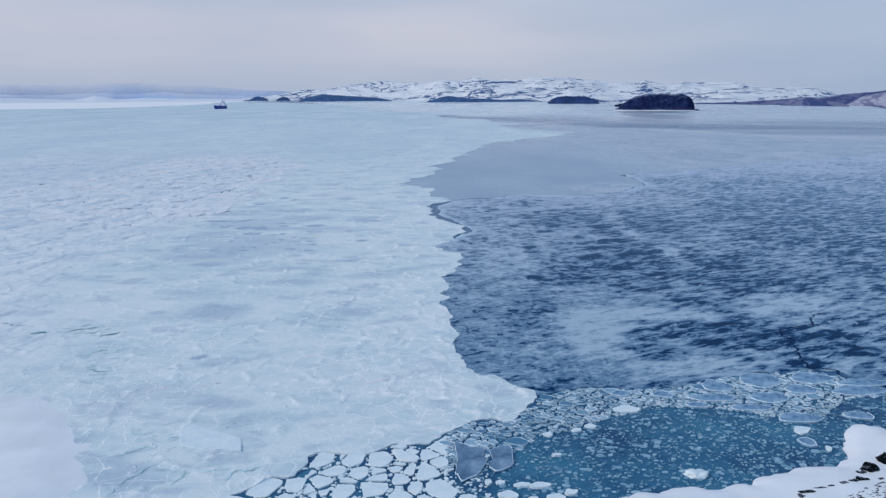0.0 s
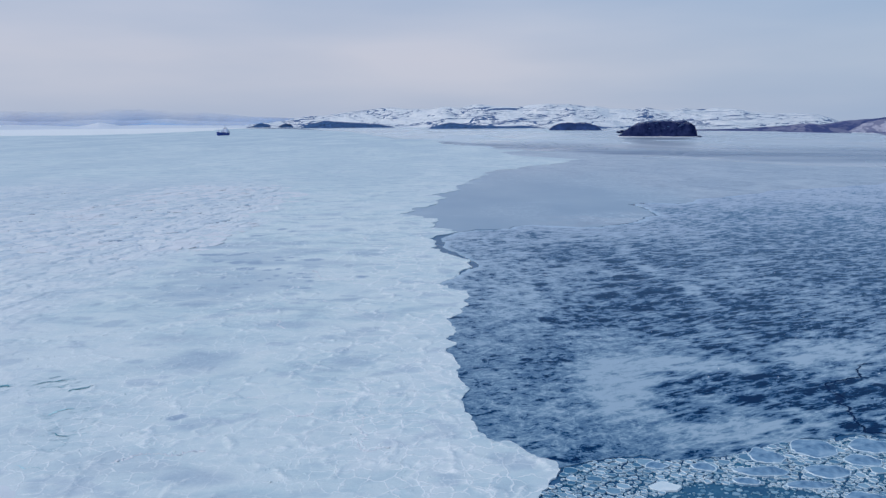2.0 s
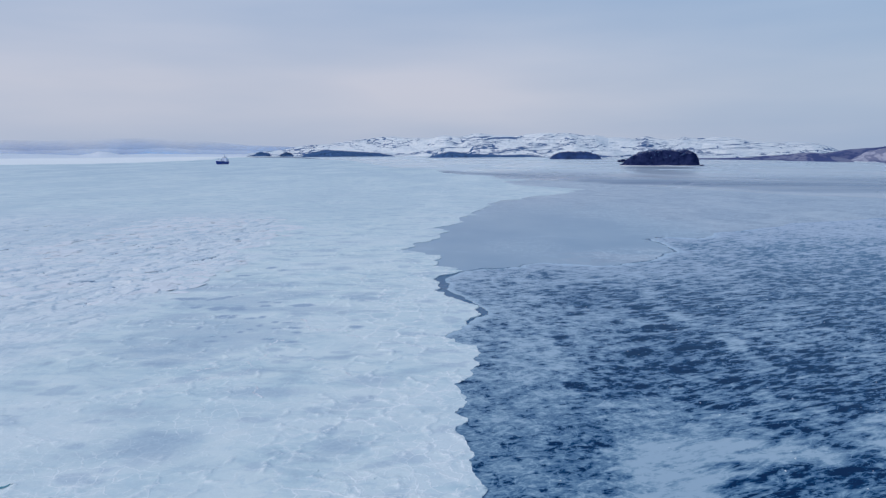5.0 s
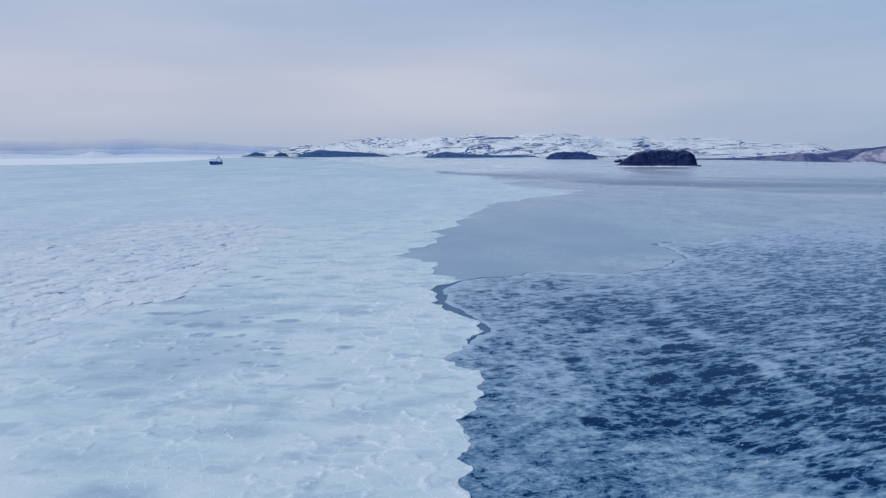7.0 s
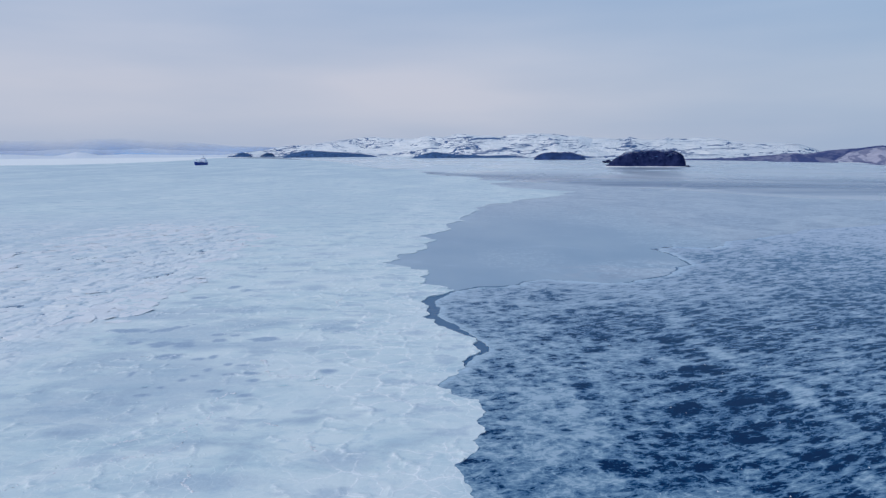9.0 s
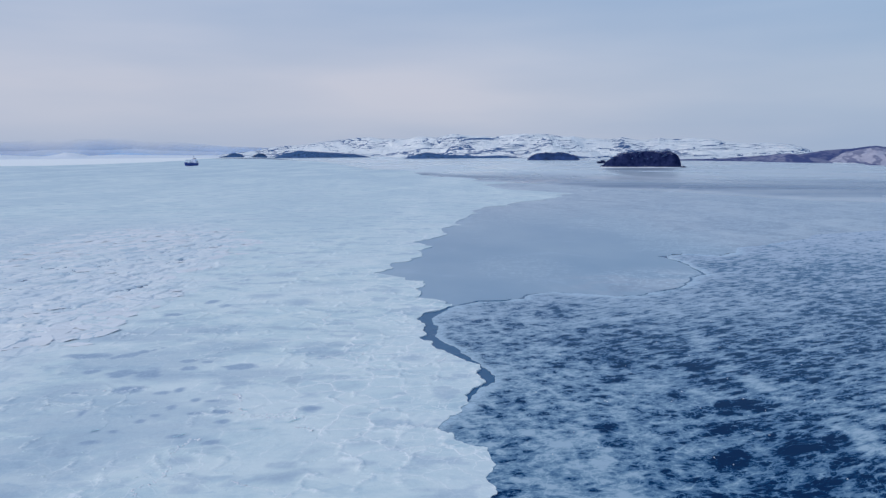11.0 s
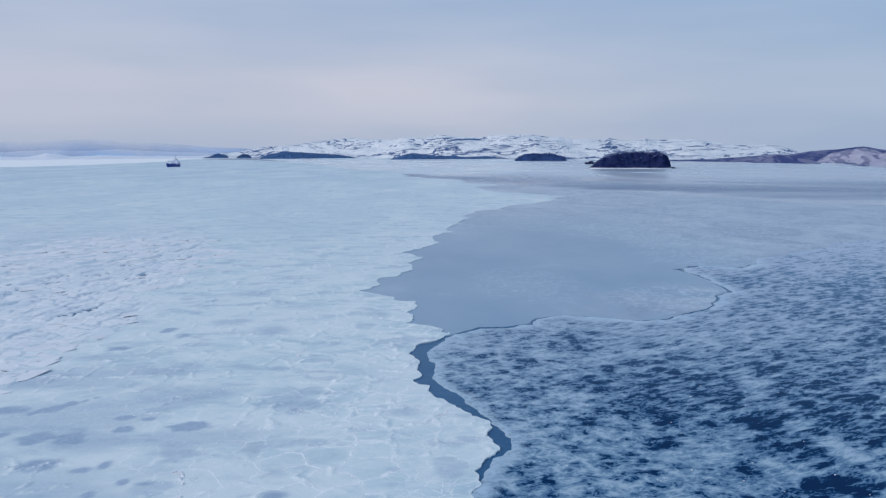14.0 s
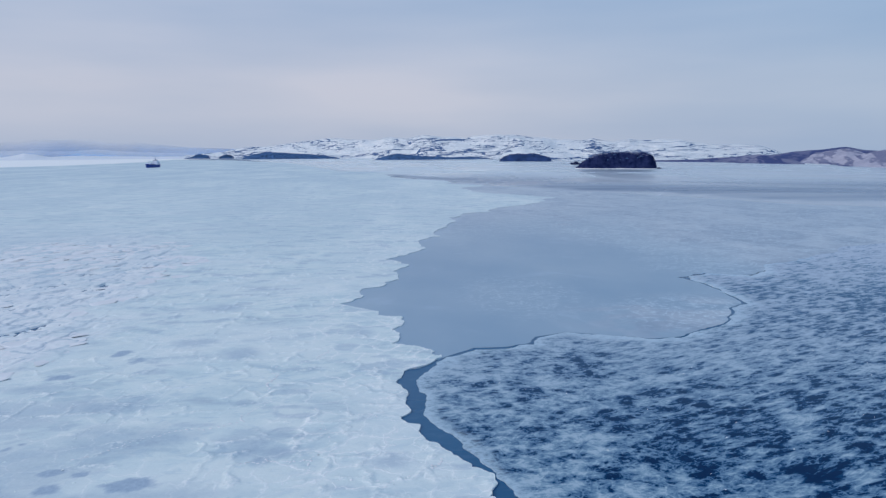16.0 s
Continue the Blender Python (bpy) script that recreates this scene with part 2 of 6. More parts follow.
def mat_white_ice():
    """Welded plates of snow-dusted ice: each plate slightly its own tint, pressed-up white seams, grey wet patches."""
    n = Nodes("snow_dusted_sea_ice")
    warp = n.mapping((0.75, 1.2, 1), (0, 0, 0.1))
    big = n.noise(0.030, 4, 0.55, warp)
    blot = n.noise(0.11, 5, 0.62, warp, 0.5)
    drift = n.noise(0.55, 4.5, 0.6, n.mapping((0.62, 1.05, 1), (0, 0, 0.16)), 0.6)
    fine = n.noise(1.8, 5, 0.68)
    grain = n.noise(9.0, 3, 0.65)
    plates, shards = n.attr("plates"), n.attr("shards")
    wide, small = n.warped(0.45, 2.6), n.warped(0.9, 1.3)
    seam1 = n.ramp(n.voronoi(wide, 0.23, "DISTANCE_TO_EDGE"), (0.006, 1.0), (0.036, 0.0))
    seam2 = n.ramp(n.voronoi(small, 0.48, "DISTANCE_TO_EDGE"), (0.012, 1.0), (0.055, 0.0))
    margin = n.ramp(n.voronoi(wide, 0.23, "DISTANCE_TO_EDGE"), (0.0, 1.0), (0.16, 0.0))
    tint = n.ramp(n.voronoi(wide, 0.23, "F1"), (0.1, 0.0), (0.9, 1.0))
    tint2 = n.ramp(n.voronoi(small, 0.48, "F1"), (0.1, 0.0), (0.9, 1.0))
    c = n.ramp(blot, (0.34, (0.52, 0.615, 0.70)), (0.42, (0.67, 0.772, 0.815)), (0.50, (0.79, 0.865, 0.878)), (0.62, (0.85, 0.905, 0.908)))
    c = n.mix(n.math("MULTIPLY", tint, 0.30), c, (0.60, 0.76, 0.83))
    c = n.mix(n.math("MULTIPLY", n.math("MULTIPLY", tint2, shards), 0.6), c, (0.61, 0.76, 0.82))
    c = n.mix(n.math("MULTIPLY", n.ramp(drift, (0.36, 0.6), (0.45, 0.0)), n.ramp(big, (0.38, 1.0), (0.6, 0.35))), c, (0.55, 0.68, 0.77))
    c = n.mix(n.ramp(big, (0.44, 0.0), (0.66, 0.45)), c, (0.85, 0.885, 0.91))
    c = n.mix(n.math("MULTIPLY", shards, n.ramp(blot, (0.42, 0.0), (0.6, 0.4))), c, (0.875, 0.895, 0.925))
    c = n.mix(n.math("MULTIPLY", n.math("MULTIPLY", margin, plates), n.ramp(fine, (0.35, 0.15), (0.6, 0.75))), c, (0.90, 0.925, 0.94))
    rub = n.attr("rubble")
    slab = n.warped(0.25, 2.2, (0.80, 0.55, 1))
    lump = n.ramp(n.voronoi(slab, 0.26, "F1"), (0.05, (0.66, 0.74, 0.83)), (0.3, (0.84, 0.865, 0.91)), (0.7, (0.90, 0.90, 0.93)), (0.95, (0.95, 0.945, 0.96)))
    # shadow in the gaps between rubble slabs, painted as blue-grey lines
    slab_gap_shade = n.math("MULTIPLY", n.ramp(n.voronoi(slab, 0.26, "DISTANCE_TO_EDGE"), (0.02, 1.0), (0.09, 0.0)), n.ramp(drift, (0.44, 0.0), (0.58, 0.75)))
    lump = n.mix(slab_gap_shade, lump, (0.42, 0.535, 0.66))
    c = n.mix(n.math("MULTIPLY", rub, n.ramp(blot, (0.36, 0.5), (0.50, 1.0))), c, lump)
    # distance tone put into the colour: far pack turns blue-grey in streaks
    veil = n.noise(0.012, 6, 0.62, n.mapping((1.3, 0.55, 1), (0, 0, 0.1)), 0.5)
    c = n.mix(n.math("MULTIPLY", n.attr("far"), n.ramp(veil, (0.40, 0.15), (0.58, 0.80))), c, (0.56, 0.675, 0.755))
    c = n.mix(1.0, c, (0.92, 0.925, 0.92), "MULTIPLY")
    c = n.mix(n.attr("melt_and_shade"), c, n.ramp(fine, (0.35, (0.29, 0.39, 0.53)), (0.65, (0.41, 0.51, 0.63))))
    seam1 = n.math("MULTIPLY", seam1, n.math("MULTIPLY", plates, n.ramp(drift, (0.42, 0.0), (0.52, 0.85))))
    dry = n.math("SUBTRACT", 1.0, n.math("MULTIPLY", n.attr("melt_and_shade"), 1.2), True)
    seam1 = n.math("MULTIPLY", seam1, dry)
    seam2 = n.math("MULTIPLY", n.math("MULTIPLY", seam2, dry), n.math("MULTIPLY", shards, n.ramp(drift, (0.40, 0.0), (0.50, 0.9))))
    rid = n.math("MAXIMUM", n.math("MAXIMUM", seam1, seam2), n.math("MULTIPLY", n.attr("ridge"), n.ramp(fine, (0.44, 0.0), (0.58, 0.75))))
    c = n.mix(rid, c, (0.95, 0.96, 0.965))
    c = n.mix(n.attr("wet"), c, n.ramp(fine, (0.45, (0.03, 0.17, 0.25)), (0.6, (0.22, 0.52, 0.60))))
    h = n.math("ADD", n.math("MULTIPLY", fine, 0.4), n.math("MULTIPLY", grain, 0.10))
    h = n.math("ADD", h, n.math("MULTIPLY", drift, 0.6))
    h = n.math("ADD", h, n.math("MULTIPLY", rid, 0.45))
    n.bump(h, 0.35, 0.30)
    return n.done(c, 0.65, IOR=1.31, Specular_IOR_Level=0.3)


def mat_snow(name="wind_packed_snow", tint=(0.885, 0.895, 0.925)):
    n = Nodes(name)
    a, b = n.noise(0.25, 4, 0.5), n.noise(3.0, 4, 0.6)
    c = n.mix(n.ramp(a, (0.35, 0.0), (0.7, 1.0)), tuple(v * 0.9 for v in tint), tint)
    n.bump(n.math("ADD", a, n.math("MULTIPLY", b, 0.15)), 0.25, 0.35)
    return n.done(c, 0.75)


def mat_floe():
    n = Nodes("snowy_floe_ice")
    a, b = n.noise(0.7, 4, 0.55), n.noise(4.0, 4, 0.6)
    c = n.ramp(a, (0.3, (0.66, 0.775, 0.83)), (0.6, (0.79, 0.86, 0.885)))
    c = n.mix(n.ramp(b, (0.5, 0.0), (0.75, 0.5)), c, (0.87, 0.90, 0.915))
    n.bump(b, 0.08, 0.5)
    return n.done(c, 0.6)


def mat_plate():
    n = Nodes("grey_thin_plate_ice")
    a, b = n.noise(0.45, 4, 0.6), n.noise(3.0, 4, 0.6)
    c = n.ramp(a, (0.32, (0.065, 0.135, 0.235)), (0.55, (0.165, 0.27, 0.395)), (0.75, (0.33, 0.44, 0.56)))
    c = n.mix(n.ramp(b, (0.55, 0.0), (0.8, 0.35)), c, (0.5, 0.6, 0.68))
    return n.done(c, 0.4, IOR=1.12)


def mat_pale_plate():
    n = Nodes("frosted_thin_plate_ice")
    a, b = n.noise(0.55, 4, 0.6, n.mapping((0.7, 1.2, 1)), 0.6), n.noise(2.4, 4, 0.6)
    c = n.ramp(a, (0.34, (0.06, 0.155, 0.29)), (0.50, (0.20, 0.345, 0.50)), (0.68, (0.38, 0.52, 0.64)))
    c = n.mix(n.ramp(b, (0.5, 0.0), (0.75, 0.4)), c, (0.42, 0.56, 0.67))
    return n.done(c, 0.45, IOR=1.12)


def mat_pieces(name, low, high):
    """Small loose ice, each piece its own shade."""
    n = Nodes(name)
    geo = n.t.nodes.new("ShaderNodeNewGeometry")
    own = n.t.nodes.new("ShaderNodeObjectInfo").outputs["Random"]
    v = n.math("ADD", n.math("MULTIPLY", n.math("FRACT", n.math("ADD", geo.outputs["Random Per Island"], own)), 0.75), n.math("MULTIPLY", n.noise(1.5, 3, 0.6), 0.25))
    return n.done(n.ramp(v, (0.1, low), (0.9, high)), 0.5, IOR=1.15)


def mat_rim():
    n = Nodes("frosty_rim_ice")
    c = n.ramp(n.noise(2.5, 4, 0.6), (0.35, (0.42, 0.57, 0.69)), (0.65, (0.74, 0.84, 0.89)))
    return n.done(c, 0.6)


def mat_rock(name="dark_wet_rock", dark=(0.004, 0.010, 0.050), light=(0.030, 0.043, 0.125), scale=0.12):
    n = Nodes(name)
    a, b = n.noise(scale, 6, 0.65), n.noise(scale * 7, 5, 0.6)
    c = n.ramp(a, (0.35, dark), (0.68, light))
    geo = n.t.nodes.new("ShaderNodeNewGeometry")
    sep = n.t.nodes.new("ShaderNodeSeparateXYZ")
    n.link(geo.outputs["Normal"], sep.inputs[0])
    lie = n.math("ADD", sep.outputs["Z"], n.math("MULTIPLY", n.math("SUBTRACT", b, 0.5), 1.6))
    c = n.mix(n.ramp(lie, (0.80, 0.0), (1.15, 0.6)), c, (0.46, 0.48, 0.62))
    n.bump(n.math("ADD", a, n.math("MULTIPLY", b, 0.3)), 2.0, 0.6)
    return n.done(c, 0.95, IOR=1.08)


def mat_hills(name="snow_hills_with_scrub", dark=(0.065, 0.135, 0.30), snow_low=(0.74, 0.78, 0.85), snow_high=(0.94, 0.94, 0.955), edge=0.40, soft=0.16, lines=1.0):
    """Snow hills; scrub and bare rock show in long thin streaks that follow the slopes. Far haze is put into the
    scrub's blue.
    """
    n = Nodes(name)
    bare = n.attr("bare")
    fine, fine2 = n.noise(0.03, 6, 0.7), n.noise(0.10, 5, 0.7)
    v = n.math("ADD", bare, n.math("MULTIPLY", n.math("SUBTRACT", fine, 0.5), 0.5))
    v = n.math("ADD", v, n.math("MULTIPLY", n.math("SUBTRACT", fine2, 0.5), 0.35))
    cover = n.noise(0.0042, 4, 0.6)
    for tilt, wide, width in ((0.14, 0.022, 0.011), (-0.30, 0.018, 0.013), (0.46, 0.013, 0.010), (-0.16, 0.036, 0.010)):
        m = n.noise(1.0, 3.5, 0.55, n.mapping((0.0019, 0.0010, wide), (0, tilt, 0)), 0.4)
        ridge = n.math("ABSOLUTE", n.math("SUBTRACT", m, 0.5))
        thin = n.math("ADD", ridge, n.math("MULTIPLY", n.math("SUBTRACT", fine2, 0.5), 0.007))
        line = n.math("MULTIPLY", n.ramp(thin, (width * 0.3, lines), (width, 0.0)), n.ramp(cover, (0.42, 0.0), (0.56, 1.0)))
        v = n.math("MAXIMUM", v, line)
    snow = n.ramp(fine, (0.3, snow_low), (0.7, snow_high))
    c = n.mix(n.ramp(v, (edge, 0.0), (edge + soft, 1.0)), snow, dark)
    n.bump(n.math("ADD", n.math("MULTIPLY", n.noise(0.009, 4, 0.6), 4.0), n.math("ADD", fine, fine2)), 9.0, 0.8)
    return n.done(c, 0.95, Specular_IOR_Level=0.1)


def mat_plain(name, colour, rough=0.6, scale=1.0, spread=0.25, **values):
    n = Nodes(name)
    f = n.noise(scale, 4, 0.6)
    c = n.mix(n.ramp(f, (0.3, 0.0), (0.7, 1.0)), tuple(v * (1 - spread) for v in colour), tuple(min(1, v * (1 + spread)) for v in colour))
    return n.done(c, rough, **values)


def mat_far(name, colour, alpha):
    """Far ground with mist put into its colour and alpha: thinner towards the crest and in drifts."""
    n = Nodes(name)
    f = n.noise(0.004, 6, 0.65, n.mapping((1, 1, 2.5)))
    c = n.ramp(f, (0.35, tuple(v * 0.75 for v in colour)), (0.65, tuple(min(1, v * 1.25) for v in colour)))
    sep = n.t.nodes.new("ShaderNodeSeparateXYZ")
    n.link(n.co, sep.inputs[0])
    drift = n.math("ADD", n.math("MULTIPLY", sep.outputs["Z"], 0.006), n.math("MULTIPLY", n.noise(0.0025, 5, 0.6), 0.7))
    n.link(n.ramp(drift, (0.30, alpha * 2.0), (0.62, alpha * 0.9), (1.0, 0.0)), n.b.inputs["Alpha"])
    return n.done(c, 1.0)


WATER, SLUSH, NILAS, WHITE = mat_water(), mat_slush(), mat_nilas(), mat_white_ice()
YOUNG = mat_young()
BRIGHT = mat_snow("fresh_bright_snow", (0.985, 0.98, 0.98))
PACKSNOW = mat_snow("pressed_pack_snow", (0.845, 0.845, 0.88))
SLUSHICE = mat_pieces("pale_slush", (0.05, 0.19, 0.31), (0.36, 0.54, 0.65))
PANRIM = mat_pieces("pancake_rim_frost", (0.36, 0.52, 0.63), (0.86, 0.91, 0.94))
PANCAKE = mat_pieces("thin_pancake_ice", (0.06, 0.19, 0.32), (0.36, 0.53, 0.65))
PALEPLATE = mat_pale_plate()
SNOW, FLOE, PLATE, RIM = mat_snow(), mat_floe(), mat_plate(), mat_rim()
ROCK, HILLS = mat_rock(), mat_hills()
# far haze put into the colour: bluer and paler than NEARSCRUB
SCRUB = mat_plain("hazed_blue_scrub", (0.058, 0.120, 0.255), 0.95, 0.10, 0.65, Specular_IOR_Level=0.05)
PALEWET = mat_plain("pale_turquoise_wet_ice", (0.50, 0.73, 0.78), 0.4, 1.5, 0.3)
NEARSCRUB = mat_plain("dark_wooded_slope", (0.030, 0.060, 0.165), 0.95, 0.05, 0.45, Specular_IOR_Level=0.05)


# ---- mesh helpers ----
def hash2(i, j, seed):
    v = np.sin(i * 127.1 + j * 311.7 + seed * 74.7) * 43758.5453
    return v - np.floor(v)


def value_noise(x, y, seed=0):
    i, j = np.floor(x), np.floor(y)
    u, v = x - i, y - j
    u, v = u * u * u * (u * (6 * u - 15) + 10), v * v * v * (v * (6 * v - 15) + 10)
    a, b, c, d = hash2(i, j, seed), hash2(i + 1, j, seed), hash2(i, j + 1, seed), hash2(i + 1, j + 1, seed)
    return a + (b - a) * u + (c - a) * v + (a - b - c + d) * u * v


def fbm(x, y, octaves=4, seed=0, gain=0.5):
    total, amp, norm = 0.0, 1.0, 0.0
    for k in range(octaves):
        total = total + amp * value_noise(x * 2 ** k, y * 2 ** k, seed + 13 * k)
        norm += amp
        amp *= gain
    return total / norm


def cells(x, y, size, seed=0):
    """Distance to the border between jittered cells, in metres, and a random value for each cell."""
    x, y = x / size, y / size
    i, j = np.floor(x), np.floor(y)
    best = np.full(x.shape, 9.0)
    second, ident = best.copy(), np.zeros(x.shape)
    for di in (-1, 0, 1):
        for dj in (-1, 0, 1):
            a, b = i + di, j + dj
            d = np.hypot(a + 0.1 + 0.8 * hash2(a, b, seed) - x, b + 0.1 + 0.8 * hash2(a, b, seed + 5) - y)
            r = hash2(a, b, seed + 9)
            near = d < best
            second = np.where(near, best, np.minimum(second, d))
            ident = np.where(near, r, ident)
            best = np.where(near, d, best)
    return (second - best) * 0.5 * size, ident


def smooth(a, b, v):
    t = np.clip((v - a) / (b - a), 0, 1)
    return t * t * (3 - 2 * t)


def mesh_object(name, verts, faces, material, attrs=None, shade=True):
    me = bpy.data.meshes.new(name)
    if isinstance(faces, np.ndarray):
        k = faces.shape[1]
        me.vertices.add(len(verts))
        me.vertices.foreach_set("co", np.asarray(verts, np.float32).ravel())
        me.loops.add(faces.size)
        me.loops.foreach_set("vertex_index", faces.astype(np.int32).ravel())
        me.polygons.add(len(faces))
        me.polygons.foreach_set("loop_start", np.arange(0, faces.size, k, dtype=np.int32))
        me.update(calc_edges=True)
        me.validate()
    else:
        me.from_pydata([tuple(v) for v in verts], [], faces)
    for key, values in (attrs or {}).items():
        me.attributes.new(key, "FLOAT", "POINT").data.foreach_set("value", np.asarray(values, np.float32))
    if shade:
        me.polygons.foreach_set("use_smooth", np.ones(len(me.polygons), bool))
    me.materials.append(material)
    return new(name, me)


def part(name, bm, material, parent, label="", shade=False):
    """One bmesh as one mesh object under a thing or under a part."""
    bmesh.ops.recalc_face_normals(bm, faces=bm.faces)
    me = bpy.data.meshes.new(name)
    bm.to_mesh(me)
    bm.free()
    if shade:
        me.polygons.foreach_set("use_smooth", np.ones(len(me.polygons), bool))
    me.materials.append(material)
    ob = new(name, me)
    ob.parent = parent
    return tagged(ob, label)


def thing(name, m=None):
    ob = new(name)
    ob.empty_display_size = 0.5
    if m is not None:
        ob.matrix_basis = m
    return ob


def rough_line(points, step=0.6, amount=0.14, seed=1):
    """A line through plan points, broken up into small uneven bits."""
    rng = np.random.default_rng(seed)
    out = [np.array(points[0], float)]
    for a, b in zip(points[:-1], points[1:]):
        a, b = np.array(a, float), np.array(b, float)
        line = [a, b]
        length = np.linalg.norm(b - a)
        local = max(step, a[1] * 0.004)
        while length > local:
            made = [line[0]]
            for p, q in zip(line[:-1], line[1:]):
                side = np.array([p[1] - q[1], q[0] - p[0]])
                made += [(p + q) / 2 + side * rng.normal(0, amount), q]
            line, length = made, length / 2
        out += line[1:]
    return np.array(out)


def inside(outline, xs, ys):
    a, b = outline, np.roll(outline, -1, 0)
    grid = np.zeros((len(ys), len(xs)), bool)
    for r, y in enumerate(ys):
        hit = (a[:, 1] > y) != (b[:, 1] > y)
        if hit.any():
            p, q = a[hit], b[hit]
            cross = np.sort(p[:, 0] + (y - p[:, 1]) / (q[:, 1] - p[:, 1]) * (q[:, 0] - p[:, 0]))
            grid[r] = np.searchsorted(cross, xs) % 2 == 1
    return grid


def nearest(points, outline):
    """The nearest places on a closed outline."""
    a, b = outline, np.roll(outline, -1, 0)
    ab = b - a
    den = np.maximum((ab ** 2).sum(1), 1e-9)
    out = np.empty_like(points)
    for k in range(0, len(points), 400):
        p = points[k:k + 400]
        t = np.clip(((p[:, None] - a) * ab).sum(2) / den, 0, 1)
        q = a + t[..., None] * ab
        d = ((q - p[:, None]) ** 2).sum(2).argmin(1)
        out[k:k + 400] = q[np.arange(len(p)), d]
    return out


def sheet(name, outline, xs, ys, top, skirt, material, fields):
    """A sheet of ice over a plan outline: a fine grid whose border is drawn onto the outline, with an edge of real thickness."""
    ins = inside(outline, xs, ys)
    keep = ins[:-1, :-1] & ins[1:, :-1] & ins[:-1, 1:] & ins[1:, 1:]
    nx, ny = len(xs), len(ys)
    idx = np.arange(nx * ny).reshape(ny, nx)
    quads = np.stack([idx[:-1, :-1], idx[:-1, 1:], idx[1:, 1:], idx[1:, :-1]], -1)[keep]
    X, Y = [v.ravel().copy() for v in np.meshgrid(xs, ys)]
    count = np.zeros(nx * ny, int)
    np.add.at(count, quads.ravel(), 1)
    border = np.nonzero((count > 0) & (count < 4))[0]
    old = np.stack([X[border], Y[border]], 1)
    snap = nearest(old, outline)
    reach = 1.5 * np.maximum(np.gradient(xs)[border % nx], np.gradient(ys)[border // nx])
    good = np.linalg.norm(snap - old, axis=1) < reach * 1.5
    X[border[good]], Y[border[good]] = snap[good].T
    used = np.nonzero(count)[0]
    remap = np.full(nx * ny, -1)
    remap[used] = np.arange(len(used))
    quads = remap[quads]
    X, Y = X[used], Y[used]
    edge = np.zeros(len(used))
    edge[remap[border]] = 1
    Z, attrs = fields(X, Y, edge)
    Z = Z + top
    e = np.concatenate([quads[:, [k, (k + 1) % 4]] for k in range(4)])
    key = e.min(1) * len(used) + e.max(1)
    _, first, many = np.unique(key, return_index=True, return_counts=True)
    rim = e[first[many == 1]]
    low = np.unique(rim)
    lower = np.full(len(used), -1)
    lower[low] = len(used) + np.arange(len(low))
    upper = lower + len(low)
    walls = np.stack([upper[rim[:, 1]], upper[rim[:, 0]], lower[rim[:, 0]], lower[rim[:, 1]]], 1)
    verts = np.stack([np.r_[X, X[low], X[low]], np.r_[Y, Y[low], Y[low]], np.r_[Z, np.full(len(low), skirt), Z[low]]], 1)
    attrs = {k: np.r_[v, v[low], v[low]] for k, v in attrs.items()}
    return mesh_object(name, verts, np.concatenate([quads, walls]), material, attrs)


def spaced(start, stop, step, growth, origin):
    """Grid lines that stand further apart the further they lie from the flight."""
    out = [start]
    while out[-1] < stop:
        out.append(out[-1] + max(step, (out[-1] - origin) * growth))
    return np.array(out)


# ---- sea: one sheet of water and young ice to the horizon ----
ang = np.linspace(0, 2 * math.pi, 97)[:-1]
rings = np.array([0, 60, 150, 400, 1000, 2200, 4850.0])
V = [(0, 60, -0.12)] + [(r * math.sin(a), 60 + r * math.cos(a), -0.12) for r in rings[1:] for a in ang]
Fc = [(0, 1 + (k + 1) % 96, 1 + k) for k in range(96)]
for r in range(len(rings) - 2):
    for k in range(96):
        a, b = 1 + r * 96 + k, 1 + r * 96 + (k + 1) % 96
        Fc.append((a, b, b + 96, a + 96))
water = tagged(mesh_object("water", V, Fc, WATER, shade=False), "grey-blue sea water under a skin of smooth young ice", "sea", kind="structure")

# plan of the white pack's edge, from the shore past its tip and away
EDGE_FRONT = [(-60, 46), (-34, 47), (-24, 50), (-15.7, 52.5), (-14.8, 53.8), (-12.7, 53.8), (-11.8, 56.4), (-11.1, 58.5), (-9.2, 58.2), (-6, 58.4), (-4.8, 59.7),
              (-1.1, 59.9), (1, 62.5), (2.2, 63.7), (6.2, 64), (8.3, 66.6), (10.2, 70)]
EDGE_NEAR = [(10.1, 71.7), (8.3, 72.5), (7.4, 73.6), (6.4, 76), (3.8, 76.7), (2.9, 78.4), (2.8, 80.4), (1.8, 83.9), (1.7, 86.2), (2.4, 91.1), (1.4, 95.1), (1, 100.7),
             (0.6, 102.8), (-0.2, 105.3), (1.4, 107.5), (0.5, 109.1), (-0.2, 110.1), (1.1, 112), (1.2, 115), (0.8, 118.2), (0.1, 121.4), (2.4, 124), (2.7, 125.9),
             (2.2, 127.2), (3.4, 129.2), (4.3, 129.6), (3.2, 132.4), (4.5, 136.2), (3.9, 140.6), (1.3, 142), (-1.4, 145.9)]
